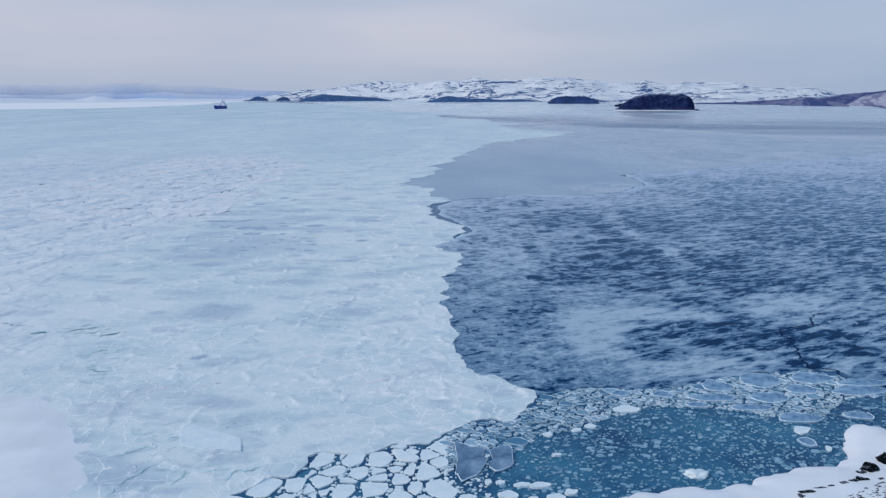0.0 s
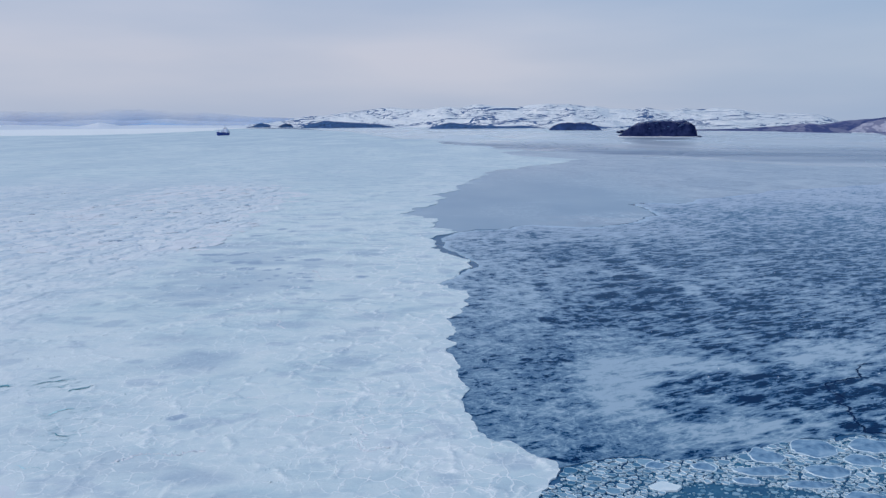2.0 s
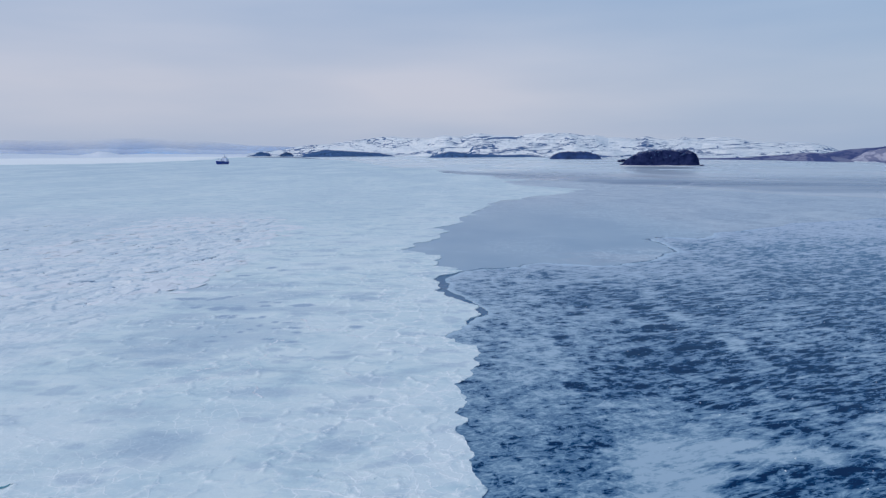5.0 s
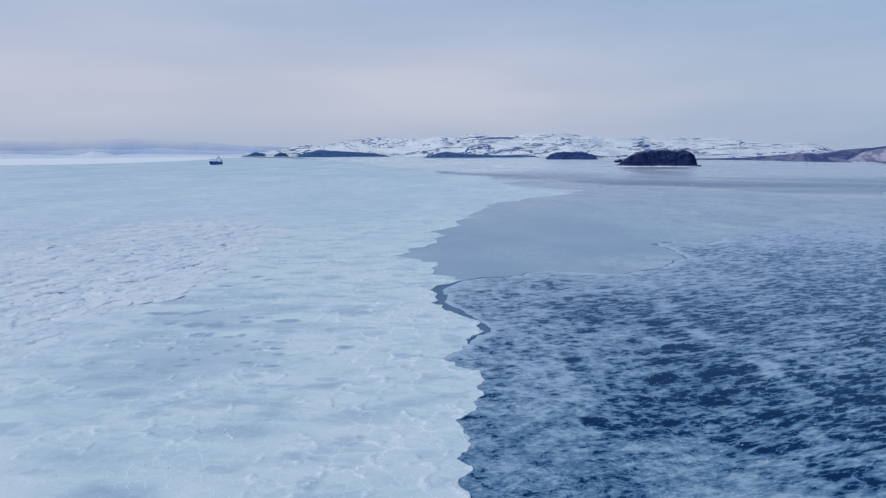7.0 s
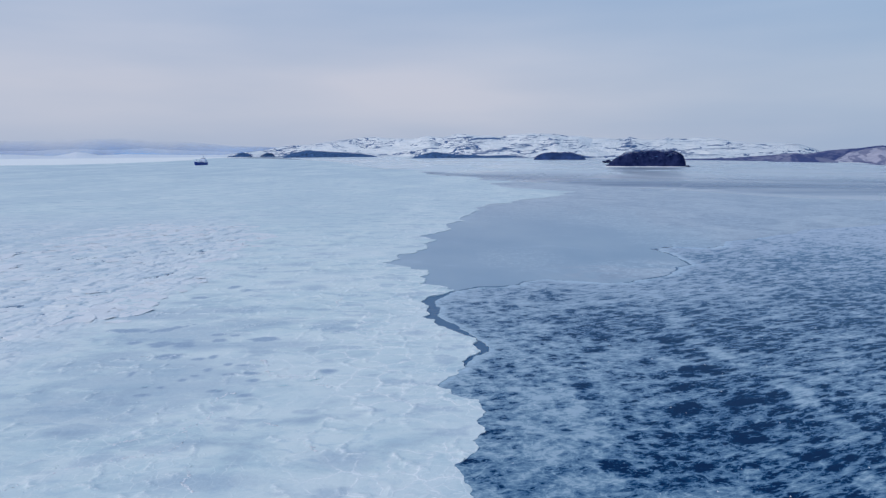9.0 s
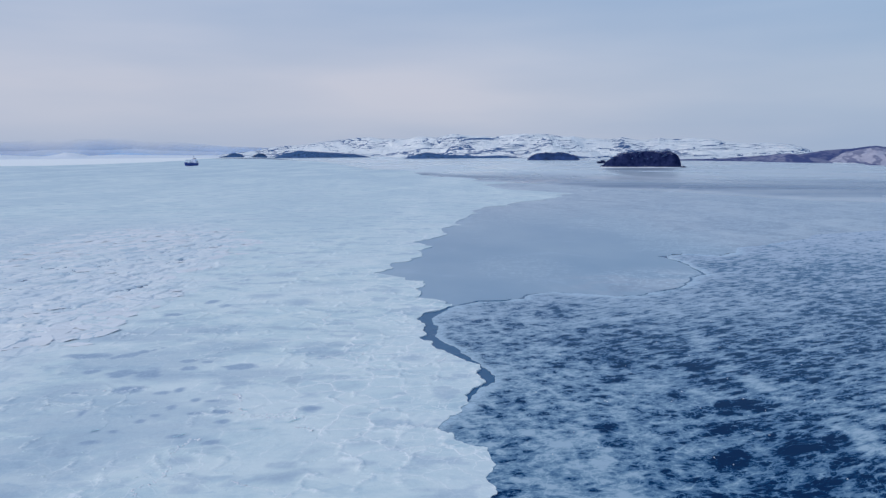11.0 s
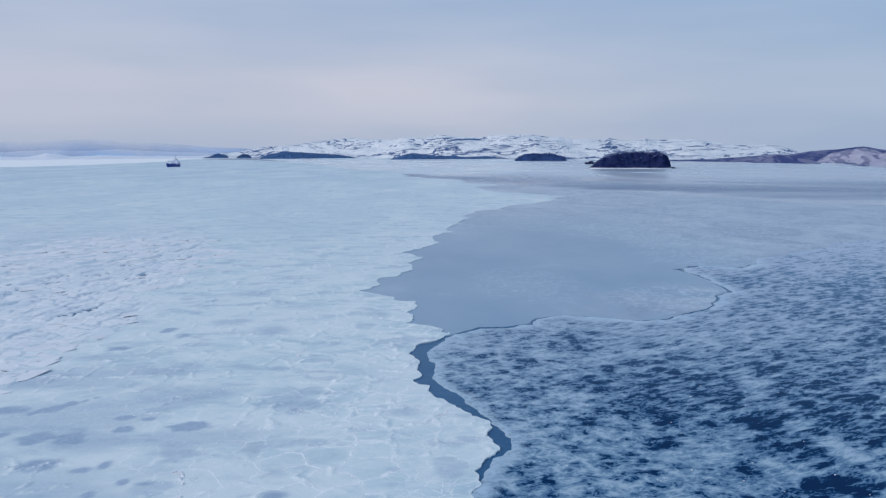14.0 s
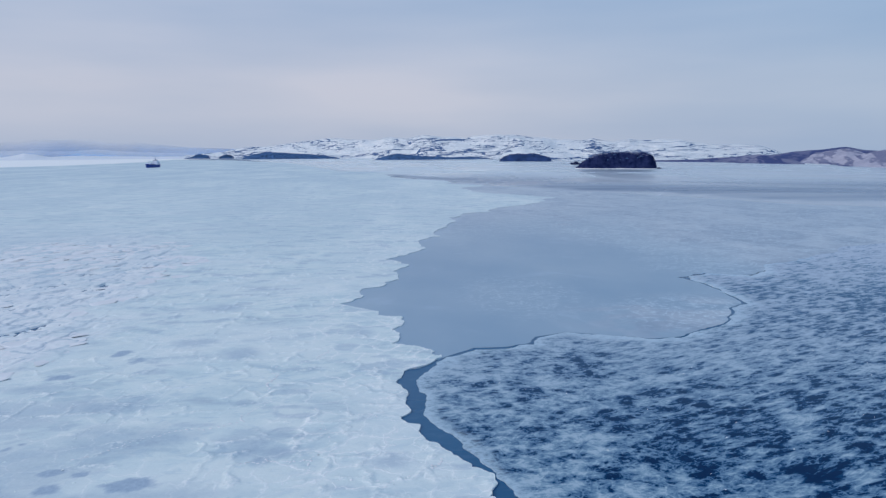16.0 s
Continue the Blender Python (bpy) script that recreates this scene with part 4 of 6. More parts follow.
def mat_far_ice():
    n = Nodes("smooth_lavender_grey_ice")
    a = n.noise(0.0035, 5, 0.6, n.mapping((1.1, 0.8, 1), (0, 0, 0.5)), 1.0)
    b = n.noise(0.012, 5, 0.6, n.mapping((1.0, 0.6, 1), (0, 0, 0.3)), 0.8)
    c = n.ramp(a, (0.34, (0.26, 0.335, 0.455)), (0.50, (0.385, 0.455, 0.555)), (0.66, (0.50, 0.555, 0.64)))
    c = n.mix(n.ramp(b, (0.45, 0.0), (0.7, 0.4)), c, (0.46, 0.52, 0.595))
    c = n.mix(n.attr("pale"), c, n.ramp(b, (0.35, (0.58, 0.67, 0.745)), (0.65, (0.70, 0.77, 0.82))))
    c = n.mix(n.math("MULTIPLY", n.attr("band"), 0.9), c, (0.17, 0.24, 0.36))
    c = n.mix(n.math("MULTIPLY", n.attr("lip"), 0.6), c, (0.52, 0.55, 0.62))
    n.link(n.math("SUBTRACT", 0.4, n.math("MULTIPLY", n.attr("band"), 0.36)), n.b.inputs["Specular IOR Level"])
    return n.done(c, n.ramp(a, (0.4, 0.16), (0.6, 0.34)), IOR=1.25)



def far_fields(x, y, edge):
    start = np.interp(x, [p[0] for p in FAR_BAND], [p[1] for p in FAR_BAND])
    d = (y - start) / start + 0.10 * (fbm(x / 120, y / 70, 3, 44) - 0.5)
    deep = np.interp(x, [-40, 40, 150], [0.10, 0.25, 1.0])
    pale = smooth(300, 40, x - 0.16 * (y - 1000)) * smooth(0.02, 0.10, d - 0.3 * deep) + 0.35 * smooth(0.7, 1.1, d)
    second = smooth(0.50, 0.56, d) * smooth(0.75, 0.62, d) * smooth(150, 400, x)
    return 0.02 * fbm(x / 20, y / 20, 2, 3), {"band": np.clip((0.25 + 1.1 * fbm(x / 260, y / 22, 3, 46)) * smooth(0.01, 0.05, d - 0.08 * smooth(120, 240, x)) * smooth(0.80, 0.30, d / deep) + 0.3 * second, 0, 1), "pale": np.clip(pale, 0, 1), "lip": smooth(0.11, 0.05, d) * smooth(120, 240, x)}


FAR_ICE = mat_far_ice()
FAR_BAND = [(-160, 1500), (-41, 1096), (16, 987), (64, 861), (109, 763), (142, 679), (174, 633), (205, 600), (224, 554), (243, 519), (264, 498), (277, 483), (700, 430), (1500, 400)]
far_outline = np.concatenate([rough_line(FAR_BAND, 20, 0.05, 12), np.array([(3000, 600), (3200, 2500), (2000, 4000), (0, 4700), (-900, 4300), (-330, 2300)], float)])
tagged(sheet("far_ice_sheet", far_outline, np.linspace(-900, 3200, 260), spaced(400, 4700, 8, 0.02, 400), -0.06, -0.13, FAR_ICE, far_fields),
       "smooth lavender-grey sea ice streaked with frost", "sea ice", kind="structure")
snow_line = [(-1700, 1850), (-960, 1940), (-903, 2125), (-880, 2490), (-985, 3100), (-1040, 3600), (-960, 4100), (-760, 4600)]
snow_outline = np.concatenate([rough_line(snow_line, 20, 0.04, 14), np.array([(-1200, 4700), (-3300, 3300), (-3500, 1800)], float)])
tagged(sheet("snowy_fast_ice", snow_outline, np.linspace(-3500, -600, 120), spaced(1780, 4700, 12, 0.0, 0), 0.26, 0.0, BRIGHT, flat_fields),
       "bright snow-covered fast ice along the far shore", "sea ice", kind="structure")


# ---- far land ----
EYE = np.array([-4.6, 102.8, 32.8])


def polar(bearing, reach):
    b = np.radians(bearing)
    return EYE[0] + reach * np.sin(b), EYE[1] + reach * np.cos(b)


SHORE = ([-60, -27, -12, -4, 4, 9, 13, 20, 26, 31, 37, 60], [4700, 4700, 4450, 3800, 3150, 2750, 2420, 2250, 2000, 1800, 1520, 1300])
SKY_B = [-16, -14.9, -12.5, -10.8, -9.1, -7.8, -6.2, -3.8, -2.7, -1.1, 0.2, 1.6, 2.7, 3.4, 4.8, 6.6, 7.9, 8.8, 10.4, 11.5, 12.4, 13.5, 14.6, 15.5, 16.4, 17.2, 18.1, 19.1, 19.8, 21.2, 22.9, 23.7, 25.1, 27.5, 28.4, 29.4, 30, 33]
SKY_E = [-0.35, -0.2, 0.03, 0.37, 0.41, 0.62, 0.88, 1.05, 0.91, 0.86, 1.07, 1.02, 1.28, 1.33, 1.05, 1.04, 1.3, 1.33, 1.32, 1.09, 1.08, 0.76, 0.8, 0.75, 0.91, 0.73, 0.64, 0.84, 0.71, 0.82, 0.72, 0.5, 0.36, 0.3, 0.21, -0.09, -0.38, -0.9]


def range_mesh(name, b0, b1, db, near, far, crest, heights, material, steps, seed, rough=0.4, bare=0.0, streak=1.0, side_shade=0.0, patch=0.0, crag=0.16, lift=0.0):
    """Hills over a fan of bearings, from a shore to past their crest, with gullies and spurs."""
    bs = np.arange(b0, b1 + db / 2, db)
    B, U = np.meshgrid(bs, np.linspace(0, 1.25, steps))
    n0, c0 = np.interp(B, *near), np.interp(B, *far)
    R = n0 + (c0 - n0) * U
    top = EYE[2] + np.tan(np.radians(np.interp(B, *crest) + lift)) * c0
    along = np.radians(B) * 3200
    jag = fbm(along / 170, R / 230, 4, seed)
    hill = fbm(along / 420 + 3, U * 2.2, 4, seed + 50)
    rise = np.where(U < 1, np.sin(np.clip(U, 0, 1) * math.pi / 2) ** 1.1, np.clip(1 - (U - 1) * 2.2, 0, 1))
    low = np.clip(U * (1 - U) * 4, 0, 1)
    Z = top * (rise - heights * low * (0.35 + 1.1 * (hill - 0.3)) + rough * low * (jag - 0.5) + (crag * (fbm(along / 95, U * 3, 4, seed + 9) - 0.5) - 0.02) * smooth(0.55, 1, U))
    Z = np.where(U <= 0, -2.0, np.maximum(Z, 0.6 * smooth(0, 0.05, U)))
    wav = 34 * fbm(along / 260, U * 2, 3, seed + 61)
    line = 1 - np.abs(2 * fbm(along / 260, (Z + wav) / 13, 3, seed + 80) - 1)
    slant = 1 - np.abs(2 * fbm(along / 150 + 7, (Z * 1.3 + 0.30 * along + wav) / 22, 3, seed + 83) - 1)
    line = np.maximum(line * 0.985, slant * smooth(0.4, 0.6, fbm(along / 300, Z / 50, 2, seed + 85)))
    X, Y = polar(B, R)
    W = smooth(0.84, 0.95, line) * smooth(0.30, 0.52, fbm(along / 330, Z / 70 + 5, 3, seed + 90)) * 1.5 * streak * smooth(0.02, 0.2, U) * (1 - smooth(0.78, 0.95, U) * smooth(0.35, 0.55, fbm(along / 200, U * 0, 2, seed + 6))) + bare
    W = W * (0.55 + 0.9 * fbm(along / 260, Z / 60, 3, seed + 31))
    # shade painted on steep west sides, added into the bare mask
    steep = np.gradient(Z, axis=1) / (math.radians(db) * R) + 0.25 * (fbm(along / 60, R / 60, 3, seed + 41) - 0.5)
    W = W + side_shade * smooth(0.22, 0.5, steep) * smooth(0.36, 0.52, fbm(along / 240, U * 3, 3, seed + 44)) * smooth(0.1, 0.3, U)
    W = W + patch * (smooth(0.40, 0.60, fbm((along + 3.2 * Z) / 24, R / 80, 5, seed + 47)) - 0.5) + patch * 0.35 * smooth(0.22, 0.05, U)
    ny, nx = B.shape
    idx = np.arange(nx * ny).reshape(ny, nx)
    q = np.stack([idx[:-1, :-1], idx[:-1, 1:], idx[1:, 1:], idx[1:, :-1]], -1).reshape(-1, 4)
    ob = mesh_object(name, np.stack([X, Y, Z], -1).reshape(-1, 3), q, material, {"bare": W.ravel()})
    return ob


tagged(range_mesh("snow_hills", -16, 33, 0.06, SHORE, ([-60, -16, -4, 2, 9, 16, 24, 33], [4800, 4600, 4550, 4300, 4000, 3900, 3700, 3400]), (SKY_B, SKY_E), 0.5, HILLS, 120, 5, 0.75, 0.0, 0.35, side_shade=0.6, lift=0.06),
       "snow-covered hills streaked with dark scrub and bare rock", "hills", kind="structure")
# haze is put into the blue tint and the part-transparent alpha
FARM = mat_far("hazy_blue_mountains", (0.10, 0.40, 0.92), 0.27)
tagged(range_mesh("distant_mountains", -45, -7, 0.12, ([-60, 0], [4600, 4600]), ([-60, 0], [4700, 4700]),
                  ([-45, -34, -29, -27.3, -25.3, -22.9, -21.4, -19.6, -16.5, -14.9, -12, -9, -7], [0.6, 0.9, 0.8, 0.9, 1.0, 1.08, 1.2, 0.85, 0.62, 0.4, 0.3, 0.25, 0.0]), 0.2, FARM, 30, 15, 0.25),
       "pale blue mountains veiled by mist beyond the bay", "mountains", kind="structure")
LOWSNOW = mat_snow("far_shore_snow", (0.80, 0.82, 0.89))
tagged(range_mesh("western_shore", -45, -13.5, 0.1, ([-60, 0], [4350, 4350]), ([-60, 0], [4560, 4560]), ([-45, -30, -27.4, -26.6, -26, -25.4, -24.5, -23.3, -22.6, -20.4, -15.7, -13.5], [0.1, -0.1, -0.24, -0.12, 0.05, 0.0, -0.2, -0.16, -0.14, -0.2, -0.25, -0.4]),
                  0.3, LOWSNOW, 24, 25, 0.3, 0.0, 0.0), "low snowy far shore with scattered scrub", "shore", kind="structure")
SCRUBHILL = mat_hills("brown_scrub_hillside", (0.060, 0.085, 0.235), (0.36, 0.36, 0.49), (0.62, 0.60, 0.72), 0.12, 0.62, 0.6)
EAST_SHORE = ([20, 22, 26.8, 31.3, 34.1, 36.4, 40, 60], [2080, 2050, 1890, 1760, 1560, 1470, 1380, 1200])


def east_hill(b0, b1, back, crest, seed, bare, patch, label):
    """One of the scrubby hills above the eastern shore; back: how far its crest lies behind the shore."""
    far = (EAST_SHORE[0], [v + back for v in EAST_SHORE[1]])
    near = (EAST_SHORE[0], [v + back * 0.25 if back > 250 else v for v in EAST_SHORE[1]])
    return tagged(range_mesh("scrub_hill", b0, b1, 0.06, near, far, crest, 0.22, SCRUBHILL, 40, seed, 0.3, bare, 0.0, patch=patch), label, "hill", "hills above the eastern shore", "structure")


east_hill(20.4, 29.4, 300, ([20.4, 20.7, 22.7, 24.2, 25.2, 26.7, 28.4, 29, 29.4], [-0.85, -0.77, -0.74, -0.72, -0.61, -0.53, -0.33, -0.4, -0.8]), 35, 0.62, 0.2, "long low dark wooded shore below the snow hills")
east_hill(28.4, 60, 620, ([28.4, 28.6, 29.6, 30.5, 31.6, 32.6, 33.9, 35, 36.3, 40, 60], [-0.7, -0.47, -0.33, -0.13, -0.02, 0.05, 0.16, 0.0, -0.1, 0.1, 0.2]), 36, 0.66, 0.2, "dark wooded ridge behind the eastern hills")
east_hill(30.5, 36.2, 400, ([30.5, 30.7, 31.4, 32.1, 33, 34, 34.7, 35.4, 36.2], [-1.05, -0.86, -0.54, -0.27, -0.10, 0.02, -0.14, -0.43, -0.8]), 37, 0.16, 0.6, "pale purple hillside with thin snow and scrub at its foot")
east_hill(33.5, 60, 240, ([33.5, 33.7, 34.2, 34.9, 35.6, 36.3, 38, 45, 60], [-1.15, -0.94, -0.7, -0.35, -0.12, -0.01, 0.1, 0.2, 0.2]), 38, 0.22, 0.6, "lavender hillside with scrub patches running down to the bay")
east_hill(26.8, 31.4, 130, ([26.8, 26.95, 27.9, 28.45, 29.4, 30.5, 31.2, 31.4], [-1.05, -0.98, -0.66, -0.41, -0.5, -0.66, -0.94, -1.05]), 39, 0.66, 0.3, "dark blue wooded point at the eastern shore")


def headland(b0, b1, reach, profile, seed, label, cover=SCRUB):
    """A low dark wooded point: a ragged body with a fringe of small trees, on the shore ice."""
    x0, y0 = polar((b0 + b1) / 2, reach)
    top = thing("headland", pose(x0, y0, 0))
    rng = np.random.default_rng(seed)
    nb, nd = 70, 14
    pts = np.zeros((nd, nb, 3))
    width = math.radians(b1 - b0) * reach
    for j in range(nb):
        b = b0 + (b1 - b0) * j / (nb - 1)
        el = np.interp(j / (nb - 1), *profile)
        h = max(0.5, EYE[2] + math.tan(radians(el)) * reach)
        for i in range(nd):
            u = i / (nd - 1)
            x, y = polar(b, reach + (u - 0.3) * width * 0.35)
            z = h * (math.sin(min(1, u / 0.4) * math.pi / 2) ** 0.6 if u < 0.4 else math.cos((u - 0.4) / 0.6 * math.pi / 2) ** 0.5 if u < 1 else 0)
            z *= 0.86 + 0.28 * float(fbm(np.array(j / 5.0), np.array(i / 3.0), 3, seed))
            pts[i, j] = (x - x0 + 0.0, y - y0, z if 0 < i < nd - 1 else -0.5)
    bm = bmesh.new()
    vs = [[bm.verts.new(p) for p in row] for row in pts]
    for i in range(nd - 1):
        for j in range(nb - 1):
            bm.faces.new((vs[i][j], vs[i][j + 1], vs[i + 1][j + 1], vs[i + 1][j]))
    part("slope", bm, cover, top, shade=False)
    bm = bmesh.new()
    for _ in range(260):
        i, j = int(rng.integers(2, nd - 4)), int(rng.integers(2, nb - 2))
        p = pts[i, j] + rng.normal(0, 2, 3) * (1, 1, 0)
        r, h = rng.uniform(1.5, 3.2), rng.uniform(0.6, 1.5)
        base = [bm.verts.new((p[0] + r * math.cos(k * 1.2566), p[1] + r * math.sin(k * 1.2566), p[2] - 0.6)) for k in range(5)]
        mid = [bm.verts.new((p[0] + r * 0.55 * math.cos(k * 1.2566 + 0.5), p[1] + r * 0.55 * math.sin(k * 1.2566 + 0.5), p[2] + h * 0.5)) for k in range(5)]
        tip = bm.verts.new((p[0], p[1], p[2] + h))
        for k in range(5):
            bm.faces.new((base[k], base[(k + 1) % 5], mid[(k + 1) % 5], mid[k]))
            bm.faces.new((mid[k], mid[(k + 1) % 5], tip))
    tagged(part("woods", bm, cover, top, "dark far woods"), kind="stuff")
    return tagged(top, label, "headland", "wooded headlands")


headland(-15.5, -13.6, 4300, ([0, 0.3, 0.55, 0.8, 1], [-0.4, -0.3, -0.08, -0.14, -0.4]), 1, "small dark rocky point with snow behind it")
headland(-13.0, -11.9, 4280, ([0, 0.2, 0.5, 0.8, 1], [-0.4, -0.24, -0.12, -0.2, -0.4]), 2, "small dark rocky islet on the far shore")
headland(-11.3, -3.8, 3720, ([0, 0.08, 0.24, 0.47, 0.64, 0.82, 1], [-0.45, -0.2, 0.04, -0.06, -0.15, -0.22, -0.47]), 3, "long dark wooded point along the far shore")
headland(-1.0, 8.6, 2980, ([0, 0.1, 0.18, 0.35, 0.65, 0.8, 1], [-0.6, -0.3, -0.14, -0.33, -0.48, -0.42, -0.62]), 4, "long dark wooded shoreline under the snow hills")
headland(9.0, 13.2, 2300, ([0, 0.1, 0.27, 0.7, 0.9, 1], [-0.75, -0.4, -0.22, -0.24, -0.45, -0.8]), 5, "dark rounded wooded headland", NEARSCRUB)


# ---- rocky island ----
def island():
    cx, cy = polar(18.1, 1335)
    top = thing("island", pose(cx, cy, 0, 0, 0, -18.1))
    nx, ny = 150, 70
    xs, ys = np.linspace(-80, 80, nx), np.linspace(-36, 36, ny)
    X, Y = np.meshgrid(xs, ys)
    half = 66 + 5 * (fbm(Y / 14, X * 0 + 3, 3, 4) - 0.5)
    prof = np.interp(X, [-73, -68, -60, -50, -38, -20, 0, 20, 36, 46, 52, 60, 66, 70, 73], [0, 4, 12, 19, 25, 28, 29, 29, 28.5, 30, 28.5, 25, 21, 12, 0])
    wall = 27 * np.sqrt(np.clip(1 - (X / 74) ** 6, 0.02, 1)) + 9 * (fbm(X / 16, Y / 10, 4, 9) - 0.5)
    side = smooth(0, 9 + 8 * fbm(X / 20, Y * 0 + 9, 2, 12), wall - np.abs(Y))
    gully = np.abs(2 * fbm(X / 15, Y / 12, 4, 18) - 1)
    Z = prof * (side - 0.22 * side * (1 - side) * 4 * gully) + 4.5 * side * (fbm(X / 9, Y / 9, 4, 21) - 0.5)
    Z = np.where((side <= 0.001) | (np.abs(X) > 73), -1.5, Z)
    idx = np.arange(nx * ny).reshape(ny, nx)
    q = np.stack([idx[:-1, :-1], idx[:-1, 1:], idx[1:, 1:], idx[1:, :-1]], -1).reshape(-1, 4)
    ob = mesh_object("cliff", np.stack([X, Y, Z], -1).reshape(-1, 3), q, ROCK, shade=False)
    ob.parent = top
    bm = bmesh.new()
    inner, outer, low = [], [], []
    for k in range(120):
        a = 2 * math.pi * k / 120
        c, s = math.cos(a), math.sin(a)
        r = (abs(c / 71) ** 4 + abs(s / 29) ** 4) ** (-1 / 4)
        w = 1.0 + 3.0 * float(fbm(np.array(k / 4.0), np.array(0.0), 2, 6))
        inner.append(bm.verts.new((c * (r - 9), s * (r - 9), 1.2)))
        outer.append(bm.verts.new((c * (r + w * 0.4), s * (r + w * 0.4), 0.2 + 0.28 * w)))
        low.append(bm.verts.new((c * (r + w * 0.5), s * (r + w * 0.5), -0.3)))
    for k in range(120):
        m = (k + 1) % 120
        bm.faces.new((inner[k], inner[m], outer[m], outer[k]))
        bm.faces.new((outer[k], outer[m], low[m], low[k]))
    part("ice_foot", bm, SNOW, top, "white ice foot round the shore")
    rng = np.random.default_rng(5)
    bm = bmesh.new()
    for _ in range(190):
        x, y = rng.uniform(-62, 56), rng.uniform(-20, 20)
        i, j = int(np.interp(y, ys, np.arange(ny))), int(np.interp(x, xs, np.arange(nx)))
        z, r, h = Z[i, j], rng.uniform(1.0, 2.4), rng.uniform(0.4, 1.3)
        if z < 15:
            continue
        ring = [bm.verts.new((x + r * math.cos(k * 1.0472), y + r * math.sin(k * 1.0472), z - 0.5)) for k in range(6)]
        up = [bm.verts.new((x + r * 0.7 * math.cos(k * 1.0472 + 0.4), y + r * 0.7 * math.sin(k * 1.0472 + 0.4), z + h * 0.7)) for k in range(6)]
        tip = bm.verts.new((x, y, z + h))
        for k in range(6):
            bm.faces.new((ring[k], ring[(k + 1) % 6], up[(k + 1) % 6], up[k]))
            bm.faces.new((up[k], up[(k + 1) % 6], tip))
    tagged(part("scrub", bm, SCRUB, top, "low dark scrub on the plateau"), kind="stuff")
    return tagged(top, "dark steep-sided rocky island with an ice foot", "island")


island()


def sea_rock(x, y, sx, sy, h, seed, label):
    bm = bmesh.new()
    bmesh.ops.create_icosphere(bm, subdivisions=4, radius=1)
    for v in bm.verts:
        v.co *= 0.8 + 0.5 * noise.fractal(v.co * 1.4 + Vector((seed, 0, 0)), 0.8, 2, 5)
        v.co = Vector((v.co.x * sx, v.co.y * sy, max(-0.4, v.co.z * h)))
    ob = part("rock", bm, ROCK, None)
    ob.location = (x, y, 0)
    return tagged(ob, label, "rock", "rocks in the sea ice")


rx, ry = polar(15.05, 1720)
sea_rock(rx, ry, 14, 12, 8, 3, "small dark rock stack standing behind the island")
rx, ry = polar(21.35, 1330)
sea_rock(rx, ry, 4, 3.5, 2.6, 8, "low dark skerry at the island's foot")


# ---- ship ----
def boxy(bm, x0, x1, y0, y1, z0, z1, bevel=0.0, slope=0.0):
    """A box with optional rounded edges, its front drawn back by slope at the top."""
    made = bmesh.ops.create_cube(bm, size=1)["verts"]
    for v in made:
        up = v.co.z > 0
        v.co = Vector((x0 if v.co.x < 0 else x1 - (slope if up else 0), y0 if v.co.y < 0 else y1, z1 if up else z0))
    if bevel:
        es = list({e for v in made for e in v.link_edges})
        bmesh.ops.bevel(bm, geom=es, offset=bevel, segments=2, affect="EDGES")


def rod(bm, a, b, r, r2=None, n=8):
    a, b = Vector(a), Vector(b)
    made = bmesh.ops.create_cone(bm, cap_ends=True, segments=n, radius1=r, radius2=r if r2 is None else r2, depth=(b - a).length)["verts"]
    m = Matrix.Translation((a + b) / 2) @ (b - a).to_track_quat("Z", "Y").to_matrix().to_4x4()
    bmesh.ops.transform(bm, matrix=m, verts=made)


